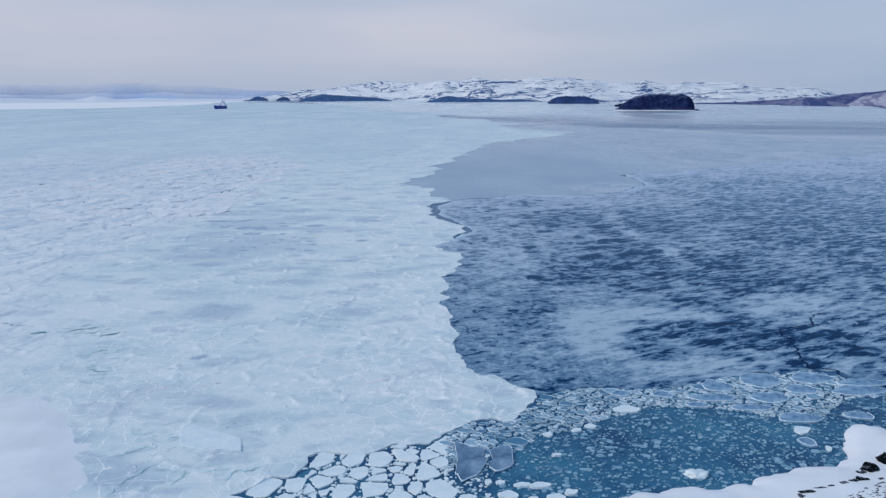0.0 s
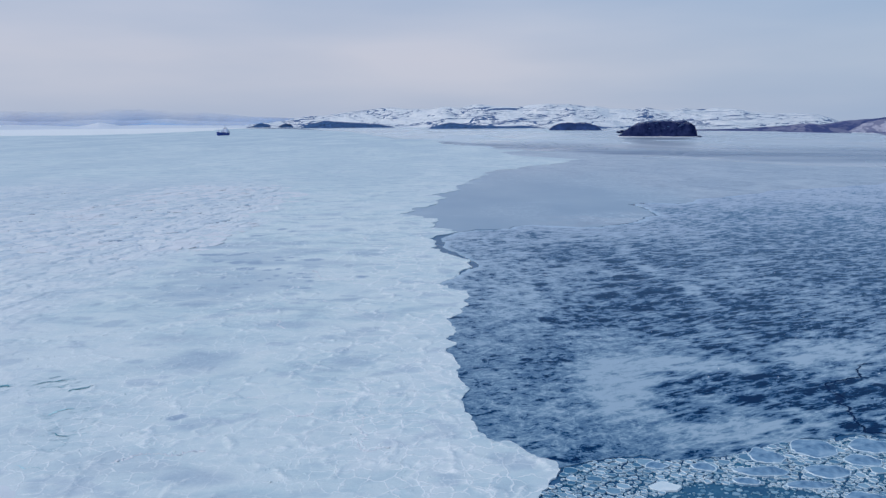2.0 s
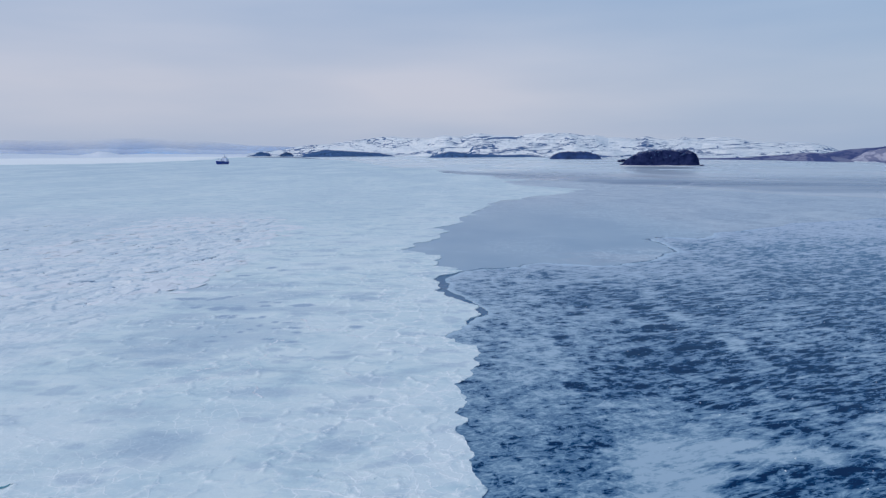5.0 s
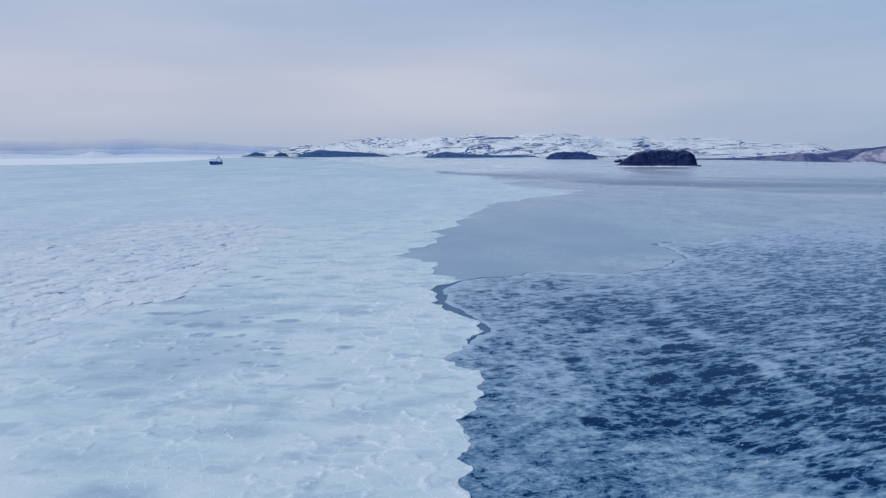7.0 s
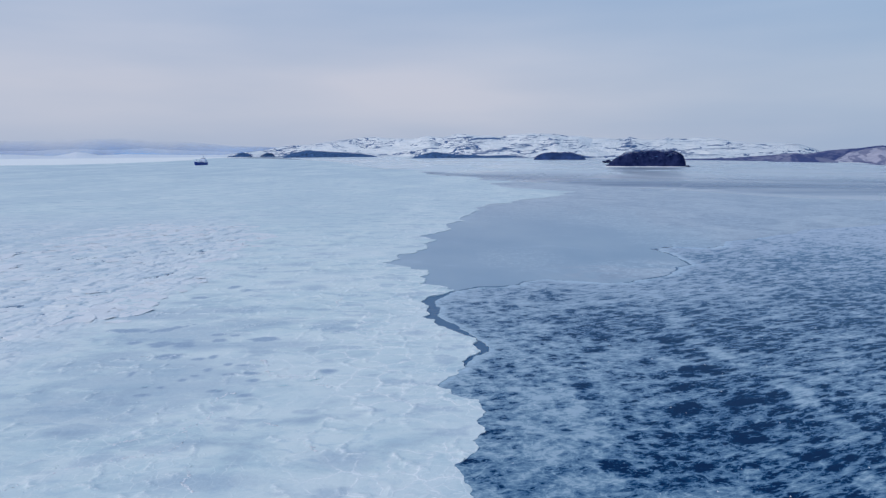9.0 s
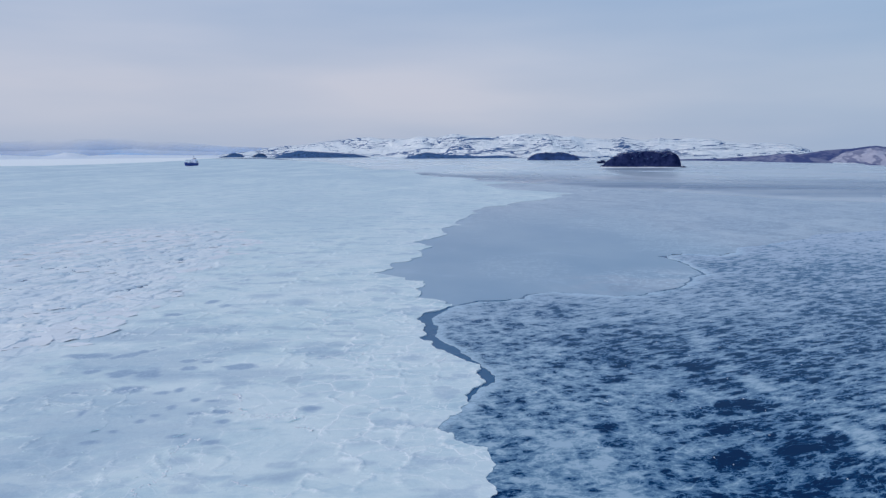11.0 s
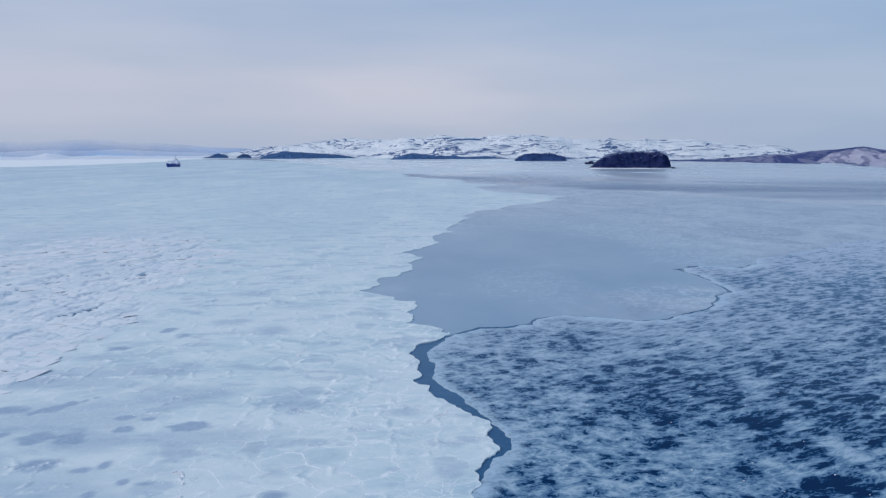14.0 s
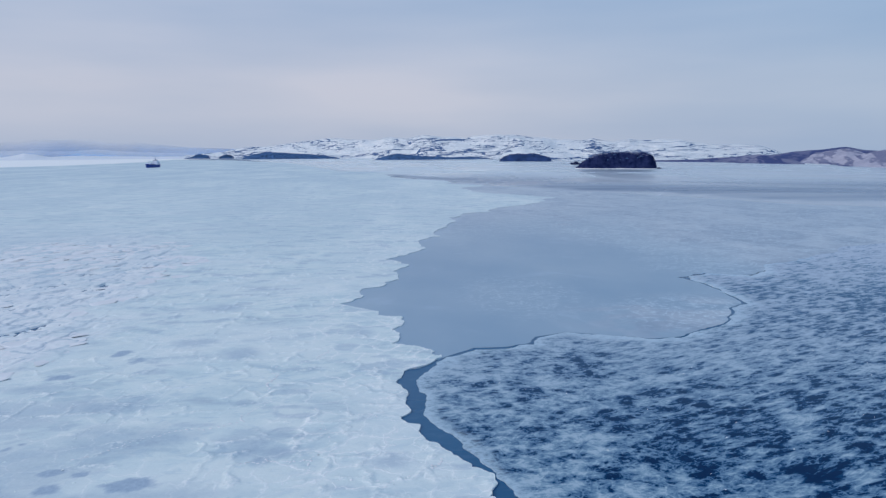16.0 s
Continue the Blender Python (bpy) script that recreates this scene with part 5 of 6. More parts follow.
def ship():
    navy = mat_plain("navy_hull_paint", (0.030, 0.065, 0.27), 0.5, 0.3, 0.35, Specular_IOR_Level=0.1)
    deckp = mat_plain("grey_blue_deck_paint", (0.10, 0.15, 0.30), 0.6, 0.4, 0.3)
    whitep = mat_plain("weathered_white_paint", (0.70, 0.76, 0.90), 0.5, 0.5, 0.12)
    glass = mat_plain("dark_window_glass", (0.02, 0.025, 0.03), 0.1, 1.0, 0.1)
    red = mat_plain("dark_funnel_paint", (0.06, 0.05, 0.09), 0.5, 0.5, 0.3)
    top = thing("ship", pose(-548, 1800, -0.1, 0, 0, 264))
    L, Bm, D = 30.0, 6.6, 6.6
    bm = bmesh.new()
    rows = []
    for k in range(25):
        s = k / 24
        x = -L + 2 * L * s
        w = Bm * (1 if s < 0.62 else math.sqrt(max(0.0, 1 - ((s - 0.62) / 0.38) ** 2.2)))
        w *= min(1, 0.82 + s * 1.6)
        sheer = D + 2.6 * max(0, (s - 0.6) / 0.4) ** 1.6 + 0.7 * max(0, (0.15 - s) / 0.15)
        rake = 3.0 * max(0, (s - 0.85) / 0.15)
        sec = []
        for u, wz in ((0, 0.55), (0.12, 0.86), (0.3, 0.97), (0.65, 1.0), (1.0, 1.04)):
            sec.append((x + rake * u, w * wz, -1.2 + (sheer + 1.2) * u))
        rows.append([bm.verts.new((p[0], -p[1], p[2])) for p in sec[::-1]] + [bm.verts.new(p) for p in sec])
    for a, b in zip(rows[:-1], rows[1:]):
        for k in range(9):
            bm.faces.new((a[k], a[k + 1], b[k + 1], b[k]))
    bm.faces.new(rows[0])
    bm.faces.new(rows[-1][::-1])
    hull = part("hull", bm, navy, top, shade=False)
    bm = bmesh.new()
    boxy(bm, -L + 1, L * 0.62, -Bm * 0.93, Bm * 0.93, D - 0.5, D - 0.3)
    part("deck", bm, deckp, top, "grey-blue weather deck")
    for x0, x1 in ((-8, -0.5), (1, 8), (9.5, 15.5)):
        bm = bmesh.new()
        boxy(bm, x0, x1, -4.4, 4.4, D - 0.3, D + 1.5, 0.25)
        part("hatch_cover", bm, deckp, top)
    bm = bmesh.new()
    boxy(bm, 17, 26, -4.9, 4.9, D - 0.3, D + 3.6, 0.3, 1.0)
    part("forecastle", bm, whitep, top, "white painted forecastle house")
    bm = bmesh.new()
    boxy(bm, -27, -11, -6.2, 6.2, D - 0.3, D + 3.2, 0.2)
    boxy(bm, -25, -12, -5.8, 5.8, D + 3.2, D + 6.2, 0.2)
    boxy(bm, -22, -13, -5.2, 5.2, D + 6.2, D + 8.2, 0.2)
    house = part("deckhouse", bm, whitep, top, "white painted deckhouse")
    bm = bmesh.new()
    boxy(bm, -20, -14, -5.6, 5.6, D + 8.0, D + 10.5, 0.3, 0.6)
    bridge = part("wheelhouse", bm, whitep, top, "white wheelhouse")
    bm = bmesh.new()
    for k in range(7):
        boxy(bm, -14.7, -14.25, -4.9 + k * 1.45, -3.8 + k * 1.45, D + 8.9, D + 9.9)
    part("bridge_window", bm, glass, bridge, "dark bridge windows")
    for level, n in ((D + 1.2, 9), (D + 4.0, 6)):
        for side in (-1, 1):
            for k in range(n):
                bm = bmesh.new()
                yy = side * (6.22 if level < D + 3 else 5.82)
                boxy(bm, -27 + k * 1.6 + (0 if n > 6 else 2.5), -26.2 + k * 1.6 + (0 if n > 6 else 2.5), yy - 0.05, yy + 0.05, level, level + 0.7)
                part("porthole", bm, glass, house)
    bm = bmesh.new()
    boxy(bm, -26, -22.5, -1.6, 1.6, D + 5.4, D + 11.5, 0.4, -0.6)
    part("funnel", bm, red, top, "dark funnel")
    bm = bmesh.new()
    rod(bm, (-17, 0, D + 10.4), (-17, 0, D + 20.5), 0.6, 0.35)
    rod(bm, (-17, -2.6, D + 14), (-17, 2.6, D + 14), 0.16)
    rod(bm, (-18.5, 0, D + 12.4), (-15, 0, D + 12.4), 0.2)
    part("mast", bm, deckp, top, "main mast with crosstree")
    bm = bmesh.new()
    rod(bm, (22, 0, D + 3.5), (22, 0, D + 10), 0.35, 0.18)
    part("foremast", bm, deckp, top)
    for x in (1.8, 12.2):
        bm = bmesh.new()
        rod(bm, (x, 3.2, D - 0.3), (x, 3.2, D + 5.2), 0.55)
        rod(bm, (x, 3.2, D + 4.8), (x - 7.5, 2.0, D + 6.6), 0.28)
        part("deck_crane", bm, deckp, top)
    for side in (-1, 1):
        bm = bmesh.new()
        bmesh.ops.create_icosphere(bm, subdivisions=2, radius=1, matrix=Matrix.Translation((-24, side * 5.4, D + 3.9)) @ Matrix.Diagonal((3.0, 1.0, 0.95, 1)))
        part("lifeboat", bm, mat_plain("lifeboat_paint", (0.35, 0.22, 0.18), 0.5), top)
    bm = bmesh.new()
    for k in range(20):
        x = -L + 1.5 + k * 2.6
        for side in (-1, 1):
            rod(bm, (x, side * 6.1 * (1 if k < 14 else max(0.3, 1 - (k - 13) * 0.09)), D - 0.1), (x, side * 6.1 * (1 if k < 14 else max(0.3, 1 - (k - 13) * 0.09)), D + 1.0), 0.07, n=5)
    tagged(part("railing", bm, whitep, top), kind="stuff")
    return tagged(top, "dark-hulled coastal cargo ship with white deckhouse aft, stopped in the ice", "ship")


ship()


# ---- brash ice before the pack ----
def clip_half(poly, p, n):
    """The part of a convex polygon on the far side of the line through p with normal n."""
    out = []
    for a, b in zip(poly, poly[1:] + poly[:1]):
        da, db = (a - p).dot(n), (b - p).dot(n)
        if da <= 0:
            out.append(a)
        if da * db < 0:
            out.append(a + (b - a) * (da / (da - db)))
    return out


def rounded(poly, cut=0.22, times=2):
    for _ in range(times):
        poly = [q for a, b in zip(poly, poly[1:] + poly[:1]) for q in (a.lerp(b, cut), a.lerp(b, 1 - cut))]
    return poly


def floe_mesh(poly, thick, lip, seed, jitter=0.05, edge_width=0.14):
    """A floe round its centre: ragged outline, worn upper edge, a lip along the rim and a slightly uneven top."""
    rng = random.Random(seed)
    c = sum(poly, Vector((0, 0))) / len(poly)
    size = max((p - c).length for p in poly)
    ring = [(p - c) * (1 + rng.uniform(-jitter, jitter)) for p in poly]
    bm = bmesh.new()
    def loop(scale, z, wob=0.0):
        return [bm.verts.new((p.x * scale, p.y * scale, z + rng.uniform(-wob, wob))) for p in ring]
    low = loop(0.97, -0.16)
    side = loop(1.0, thick * 0.7, thick * 0.08)
    rim = loop(0.965, thick + lip, thick * 0.12)
    inner = loop(max(0.6, 1 - edge_width / max(size, 0.4)), thick, 0.004)
    core = loop(0.45, thick, 0.003)
    mid = bm.verts.new((0, 0, thick))
    n = len(ring)
    for a, b in ((low, side), (side, rim), (rim, inner), (inner, core)):
        for k in range(n):
            bm.faces.new((a[k], a[(k + 1) % n], b[(k + 1) % n], b[k]))
    for k in range(n):
        bm.faces.new((core[k], core[(k + 1) % n], mid))
    return bm, c


def floe(name, poly, thick, lip, material, seed, label, group, rim_mat=None, tilt=0.0):
    bm, c = floe_mesh(poly, thick, lip, seed)
    n = len(poly)
    ob = part(name, bm, material, None, shade=False)
    if rim_mat:
        ob.data.materials.append(rim_mat)
        for f in ob.data.polygons[n:3 * n]:
            f.material_index = 1
    ob.location = (c.x, c.y, -0.06)
    ob.rotation_euler = (random.Random(seed).uniform(-tilt, tilt), random.Random(seed + 1).uniform(-tilt, tilt), 0)
    return tagged(ob, label, "ice floe", group)


SEEDS = [(-14.2, 52.8), (-12.4, 51.5), (-11.1, 52.7), (-10.4, 51.4), (-11.2, 54.8), (-10.4, 57.2), (-7.8, 57.0), (-5.6, 57.0), (-3.9, 57.8), (-0.8, 58.2), (-1.5, 54.8), (-8.9, 55.3),
         (-7.0, 55.1), (-6.0, 55.1), (-4.5, 55.6), (-9.8, 53.6), (-7.9, 53.7), (-5.6, 54.0), (-3.8, 53.6), (-8.1, 51.8), (-5.7, 52.2), (-3.8, 52.5), (-2.0, 52.1), (0.1, 52.0),
         (1.2, 52.8), (0.7, 59.6), (-0.9, 50.6), (-3.8, 50.8), (-12.4, 52.8), (1.3, 55.4), (-13.5, 54.2), (-2.4, 60.2)]
random.seed(12)
seeds = [Vector(s) for s in SEEDS] + [Vector((-16 + k * 1.6 + random.uniform(-0.4, 0.4), 49.3 + random.uniform(-0.5, 0.5))) for k in range(12)]
crumbs = [Vector((random.uniform(-15, 0.6), random.uniform(50.3, 59.5))) for _ in range(34)]
seeds += [c for c in crumbs if min((c - q).length for q in seeds) > 0.75]
fence = [Vector((1.9, 49 + 2.2 * k)) for k in range(7)] + [Vector((x, y + 1.2)) for x, y in EDGE_FRONT[3:14]] + [Vector((-18 + 2 * k, 46.5)) for k in range(12)]
WEIGHT = [random.uniform(-1.6, 2.4) for _ in range(len(SEEDS) + 12)] + [-1.1] * (len(seeds) - len(SEEDS) - 12) + [0.0] * len(fence)
WHITE_LABEL = "white snow-topped ice floe afloat in dark brash water"
for k, s in enumerate(seeds):
    poly = [Vector((-19, 46)), Vector((2.5, 46)), Vector((2.5, 63)), Vector((-19, 63))]
    for j, q in enumerate(seeds + fence):
        if q is not s:
            share = 0.5 + 0.5 * (WEIGHT[k] - WEIGHT[j]) / max(0.3, (q - s).length_squared)
            poly = clip_half(poly, s + (q - s) * min(0.85, max(0.15, share)), (q - s))
    poly = clip_half(poly, Vector((0.8 - 0.5 * random.random(), 53.5)), Vector((1, random.uniform(-0.35, 0.35)))) if s.y > 52.4 else poly
    if len(poly) < 3:
        continue
    c = sum(poly, Vector((0, 0))) / len(poly)
    gap = 0.10 + 0.20 * random.random()
    size = max((p - c).length for p in poly)
    poly = [c + (p - c) * max(0.3, 1 - gap / max(0.3, size) * 1.15) for p in poly]
    poly = [c + (p - c) * min(1, 3.1 / max(0.01, (p - c).length)) * random.uniform(0.84, 1.06) for p in poly]
    if c.y - np.interp(c.x, [p[0] for p in EDGE_FRONT], [p[1] for p in EDGE_FRONT]) > -0.25:
        continue
    floe("ice_floe", rounded(poly, 0.17, 1), random.uniform(0.06, 0.12), 0.015, FLOE, k, WHITE_LABEL, "floes before the pack", tilt=0.008)

# two dark thin plates and the larger rimmed plates along the frosted ice
DARK = [[(1.1, 60.3), (2.6, 59.0), (4.0, 58.9), (3.6, 57.6), (4.0, 56.8), (3.2, 54.5), (1.7, 53.1), (1.1, 54.5), (1.3, 56.5)],
        [(4.2, 58.4), (5.0, 59.0), (6.4, 59.4), (6.2, 55.8), (4.7, 54.6), (4.0, 55.4), (4.5, 56.9)]]
for k, pts in enumerate(DARK):
    floe("ice_plate", rounded([Vector(p) for p in pts], 0.12, 2), 0.22, 0.03, PLATE, 40 + k, "dark grey thin ice plate with a pale rim", "thin ice plates", RIM)


def oval(x, y, rx, ry, seed, n=18, rough=0.12):
    rng = random.Random(seed)
    a0 = rng.random() * 6
    return [Vector((x + rx * math.cos(k * 6.2832 / n) * (1 + rough * math.sin(2 * k * 6.2832 / n + a0) + rng.uniform(-rough, rough) * 0.5),
                    y + ry * math.sin(k * 6.2832 / n) * (1 + rough * math.cos(3 * k * 6.2832 / n + a0) + rng.uniform(-rough, rough) * 0.5))) for k in range(n)]


for k, (x, y, rx, ry) in enumerate([(35.6, 74.0, 2.6, 1.9), (41.6, 74.3, 2.2, 1.5), (45.0, 70.9, 3.2, 1.2), (46.6, 73.0, 2.6, 0.9), (30.3, 72.2, 1.5, 1.6), (28.4, 69.4, 2.6, 0.9), (34.6, 69.4, 2.3, 1.2),
                                    (38.9, 71.3, 1.6, 1.3), (35.3, 64.4, 1.9, 1.1), (41.4, 64.9, 1.4, 0.8), (33.6, 59.6, 0.8, 0.8), (23.5, 70.3, 1.0, 0.9), (26.4, 67.6, 1.1, 0.7),
                                    (31.5, 66.9, 1.9, 0.7), (19.2, 70.6, 1.0, 0.7)]):
    floe("ice_plate", rounded(oval(x, y, rx * 1.08, ry * 1.08, k, 7, 0.22), 0.16, 2), 0.20, 0.02, PALEPLATE, 60 + k, "thin grey ice plate with a frosty raised rim", "thin ice plates", RIM)
LOOSE = [(6.6, 52.7, 0.7, 0.3), (8.1, 52.6, 0.95, 0.4), (5.3, 51.2, 0.75, 0.55), (10.4, 51.6, 0.7, 0.4), (9.2, 50.8, 0.8, 0.5), (3.8, 53.2, 0.4, 0.35), (4.8, 53.1, 0.35, 0.3), (2.1, 50.9, 0.6, 0.35),
         (18.8, 66.8, 1.25, 0.85), (14.4, 63.1, 0.5, 0.45), (12.9, 62.3, 0.45, 0.35), (10.0, 61.5, 0.5, 0.4), (10.2, 57.6, 0.4, 0.25), (34.4, 62.0, 0.9, 0.75), (35.0, 58.4, 0.3, 0.4), (7.2, 50.6, 0.5, 0.3)]
for k, (x, y, rx, ry) in enumerate(LOOSE):
    floe("ice_floe", rounded(oval(x, y, rx, ry, 90 + k, 9, 0.25), 0.2, 1), 0.16, 0.02, FLOE, 90 + k, "small white ice floe drifting in the slush", "loose floes", tilt=0.02)

SLAB = [(-25.7, 64.6), (-22.1, 62.9), (-18.6, 60.9), (-18.2, 58.4), (-21.4, 59.0), (-24.1, 59.7), (-24.8, 62.0)]
slab = floe("ice_slab", rounded([Vector(p) for p in SLAB], 0.08, 1), 0.05, 0.0, FLOE, 140, "large flat white slab pushed up onto the pack", "")
slab.rotation_euler = (radians(-1.6), radians(0.8), 0)
slab.location.z = 0.14

# one rounded lump of older ice in the open pool
bm = bmesh.new()
bmesh.ops.create_icosphere(bm, subdivisions=4, radius=1)
for v in bm.verts:
    f = 1 + 0.45 * noise.fractal(v.co * 1.3 + Vector((4, 2, 0)), 0.9, 2, 5)
    v.co = Vector((v.co.x * 1.0 * f, v.co.y * 0.72 * f, max(-0.3, v.co.z * 0.40 * f)))
lump = part("ice_lump", bm, FLOE, None, shade=True)
lump.location = (21.5, 54.2, -0.05)
tagged(lump, "rounded white lump of old ice in the pool", "ice floe")

# turquoise slush pool
POOL = [(1.2, 62.6), (6, 63.4), (9, 66.2), (10.6, 69.6), (13.4, 71.2), (17, 72), (21.4, 71.2), (26, 71.8), (30.4, 73.8), (33.5, 75), (38.9, 75.6), (42.6, 76.4), (47, 73), (50, 70), (62, 68),
        (75, 60), (75, 40), (30, 38), (-24, 38), (-24, 49), (-15, 52), (-12, 55), (-10, 58), (-4, 59.4)]
pool = np.array(POOL, float)
tagged(sheet("slush_pool", pool, np.arange(-26, 78, 1.0), np.arange(37, 79, 1.0), -0.09, -0.11, SLUSH, lambda x, y, e: (np.zeros(x.shape), {})), "turquoise sea water clouded with slush", "water", kind="structure")


def disc_field(name, spots, material, label, thick, rim=0.0, n=7, kind="stuff", group="", seed=77):
    """Many small flat pieces of ice as one mesh of short prisms."""
    V, Fq = [], []
    rng = np.random.default_rng(seed)
    for x, y, r, sq in spots:
        a0, dz = rng.uniform(0, 6), rng.uniform(-0.012, 0.03)
        rad = r * (1 + rng.uniform(-0.22, 0.22, n))
        base = len(V)
        for sc, z in ((1.0, -0.1), (1.0, thick * 0.6 - 0.08), (0.95, thick + rim - 0.08), (0.91 if rim else 0.72, thick - 0.08)):
            for k in range(n):
                a = a0 + 6.2832 * k / n
                V.append((x + sc * rad[k] * math.cos(a), y + sc * rad[k] * math.sin(a) * sq, z + dz))
        for l in range(3):
            for k in range(n):
                p, q = base + l * n + k, base + l * n + (k + 1) % n
                Fq.append((p, q, q + n, p + n))
        Fq.append(tuple(range(base + 3 * n, base + 4 * n)))
    ob = mesh_object(name, V, Fq, material, shade=False)
    if rim:
        ob.data.materials.append(PANRIM)
        for k, f in enumerate(ob.data.polygons):
            f.material_index = 1 if 0 <= k % (3 * n + 1) - n < 2 * n else 0
    return tagged(ob, label, "ice floe" if group else "ice", group, kind=kind)


SHORE_LINE = [(-25, 38), (8, 46), (13.9, 50.6), (15.8, 51.4), (18.8, 51.9), (21.8, 51.6), (25.3, 52.2), (29.7, 54.5), (31.5, 55.2), (33.9, 55.1), (35.8, 56.8), (36.8, 59.4), (38.7, 62), (40.5, 63.1), (52, 60), (75, 52)]
rng = np.random.default_rng(21)
pan, slush = [], []
fx, fy = [p[0] for p in POOL[:17]], [p[1] for p in POOL[:17]]
bx, by = [1, 6.5, 8.9, 15.5, 21.4, 27.2, 32.1, 37, 42.8, 47.2], [55.5, 58.3, 60.9, 64.3, 67.5, 67.3, 65.3, 64, 69.2, 69.8]
taken = []
for _ in range(17000):
    x, y = rng.uniform(0.4, 47), rng.uniform(54, 77)
    lo, hi = np.interp(x, bx, by), np.interp(x, fx, fy) + (1.6 if x < 9 else 0.3)
    if not lo < y < hi or inside(white_outline, np.array([x]), np.array([y + 0.25]))[0, 0]:
        continue
    r = (0.14 + rng.gamma(1.5, 0.16)) * (1.15 if y > lo + 2 else 0.75)
    if any((x - a) ** 2 + (y - b) ** 2 < (0.74 * (r + c)) ** 2 for a, b, c in taken):
        continue
    taken.append((x, y, r))
    pan.append((x, y, r, rng.uniform(0.6, 0.9)))
pan.sort(key=lambda p: -p[2])
for k, p in enumerate(pan[:150]):
    disc_field("pancake_floe", [(0, 0, p[2], p[3])], PANCAKE, "round grey pancake floe with a frosty raised rim", 0.10, 0.05, 12, "", "pancakes along the frosted ice", 200 + k).location = (p[0], p[1], 0)
disc_field("pancake_ice", pan[150:], PANCAKE, "small grey pancake ice crowded along the edge", 0.10, 0.05, 9)
sx, sy = [p[0] for p in SHORE_LINE], [p[1] for p in SHORE_LINE]
for _ in range(11000):
    x, y = rng.uniform(2, 60), rng.uniform(44, 77)
    if np.interp(x, sx, sy) < y < np.interp(x, fx, fy):
        slush.append((x, y, min(0.42, 0.06 + rng.gamma(1.2, 0.055)), rng.uniform(0.5, 0.9)))
disc_field("slush_ice", slush, SLUSHICE, "countless small pale slush pieces on the water", 0.04)
small = []
for _ in range(1500):
    x, y = rng.uniform(-16, 4), rng.uniform(48, 62)
    if y < np.interp(x, [p[0] for p in EDGE_FRONT], [p[1] for p in EDGE_FRONT]) - 0.1:
        small.append((x, y, rng.uniform(0.06, 0.22), rng.uniform(0.5, 1)))
disc_field("brash_ice", small, FLOE, "white ice crumbs between the floes", 0.06)


# ---- snow on the near shore ----
def snow_bank(name, outline, height, reach, seed, label, step=0.35):
    pts = rough_line(outline + outline[:1], 0.5, 0.09, seed)[:-1]
    xs = np.arange(pts[:, 0].min() - 1, pts[:, 0].max() + 1, 0.4)
    ys = np.arange(pts[:, 1].min() - 1, pts[:, 1].max() + 1, 0.4)

    def fields(x, y, edge):
        near = nearest(np.stack([x, y], 1), pts)
        d = np.hypot(x - near[:, 0], y - near[:, 1])
        z = height * (1 - np.exp(-d / reach)) + (0 if step else 0.35 * smooth(0, 6, d)) + step * smooth(0, 1.2, d) + 0.25 * (fbm(x / 5, y / 5, 3, seed) - 0.5) * smooth(0, 2, d)
        return z, {}
    return tagged(sheet(name, pts, xs, ys, 0.12 if step else -0.02, -0.2, SNOW, fields), label, "snow bank", kind="structure")


EAST = [(75, 40), (75, 52), (52, 60), (43, 61.2), (40.5, 63.1), (38.7, 62), (36.8, 59.4), (35.8, 56.8), (33.9, 55.1), (31.5, 55.2), (29.7, 54.5), (25.3, 52.2), (21.8, 51.6), (18.8, 51.9),
        (15.8, 51.4), (13.9, 50.6), (8, 46), (0, 42), (0, 38), (40, 36)]
bank = snow_bank("snow_bank_east", EAST, 1.8, 12.0, 31, "smooth snow bank over the near shore")
WEST = [(-48.7, 73), (-44.9, 73), (-40.6, 70.6), (-35, 65.2), (-31.2, 59.9), (-28.6, 54), (-27.8, 51.3), (-24, 46), (-28, 40), (-75, 40), (-75, 72), (-60, 74)]
snow_bank("snow_bank_west", WEST, 0.5, 16.0, 32, "smooth rounded snow drift on the shore ice", 0.0)


def bank_height(x, y):
    dg = bpy.context.evaluated_depsgraph_get()
    hit, p, n, i = bank.ray_cast(Vector((x, y, 50)), Vector((0, 0, -1)))
    return p.z if hit else 0.2


def boulder(x, y, sx, sy, h, seed):
    bm = bmesh.new()
    bmesh.ops.create_icosphere(bm, subdivisions=3, radius=1)
    for v in bm.verts:
        f = 1 + 0.6 * noise.fractal(v.co * 1.2 + Vector((seed * 3.1, 0, 0)), 0.8, 2, 5)
        v.co = Vector((v.co.x * sx * f, v.co.y * sy * f, max(-0.4 * h, v.co.z * h * f)))
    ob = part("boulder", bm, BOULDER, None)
    ob.location = (x, y, bank_height(x, y) - 0.05)
    return tagged(ob, "dark mossy boulder breaking through the snow", "rock", "boulders on the snow bank")


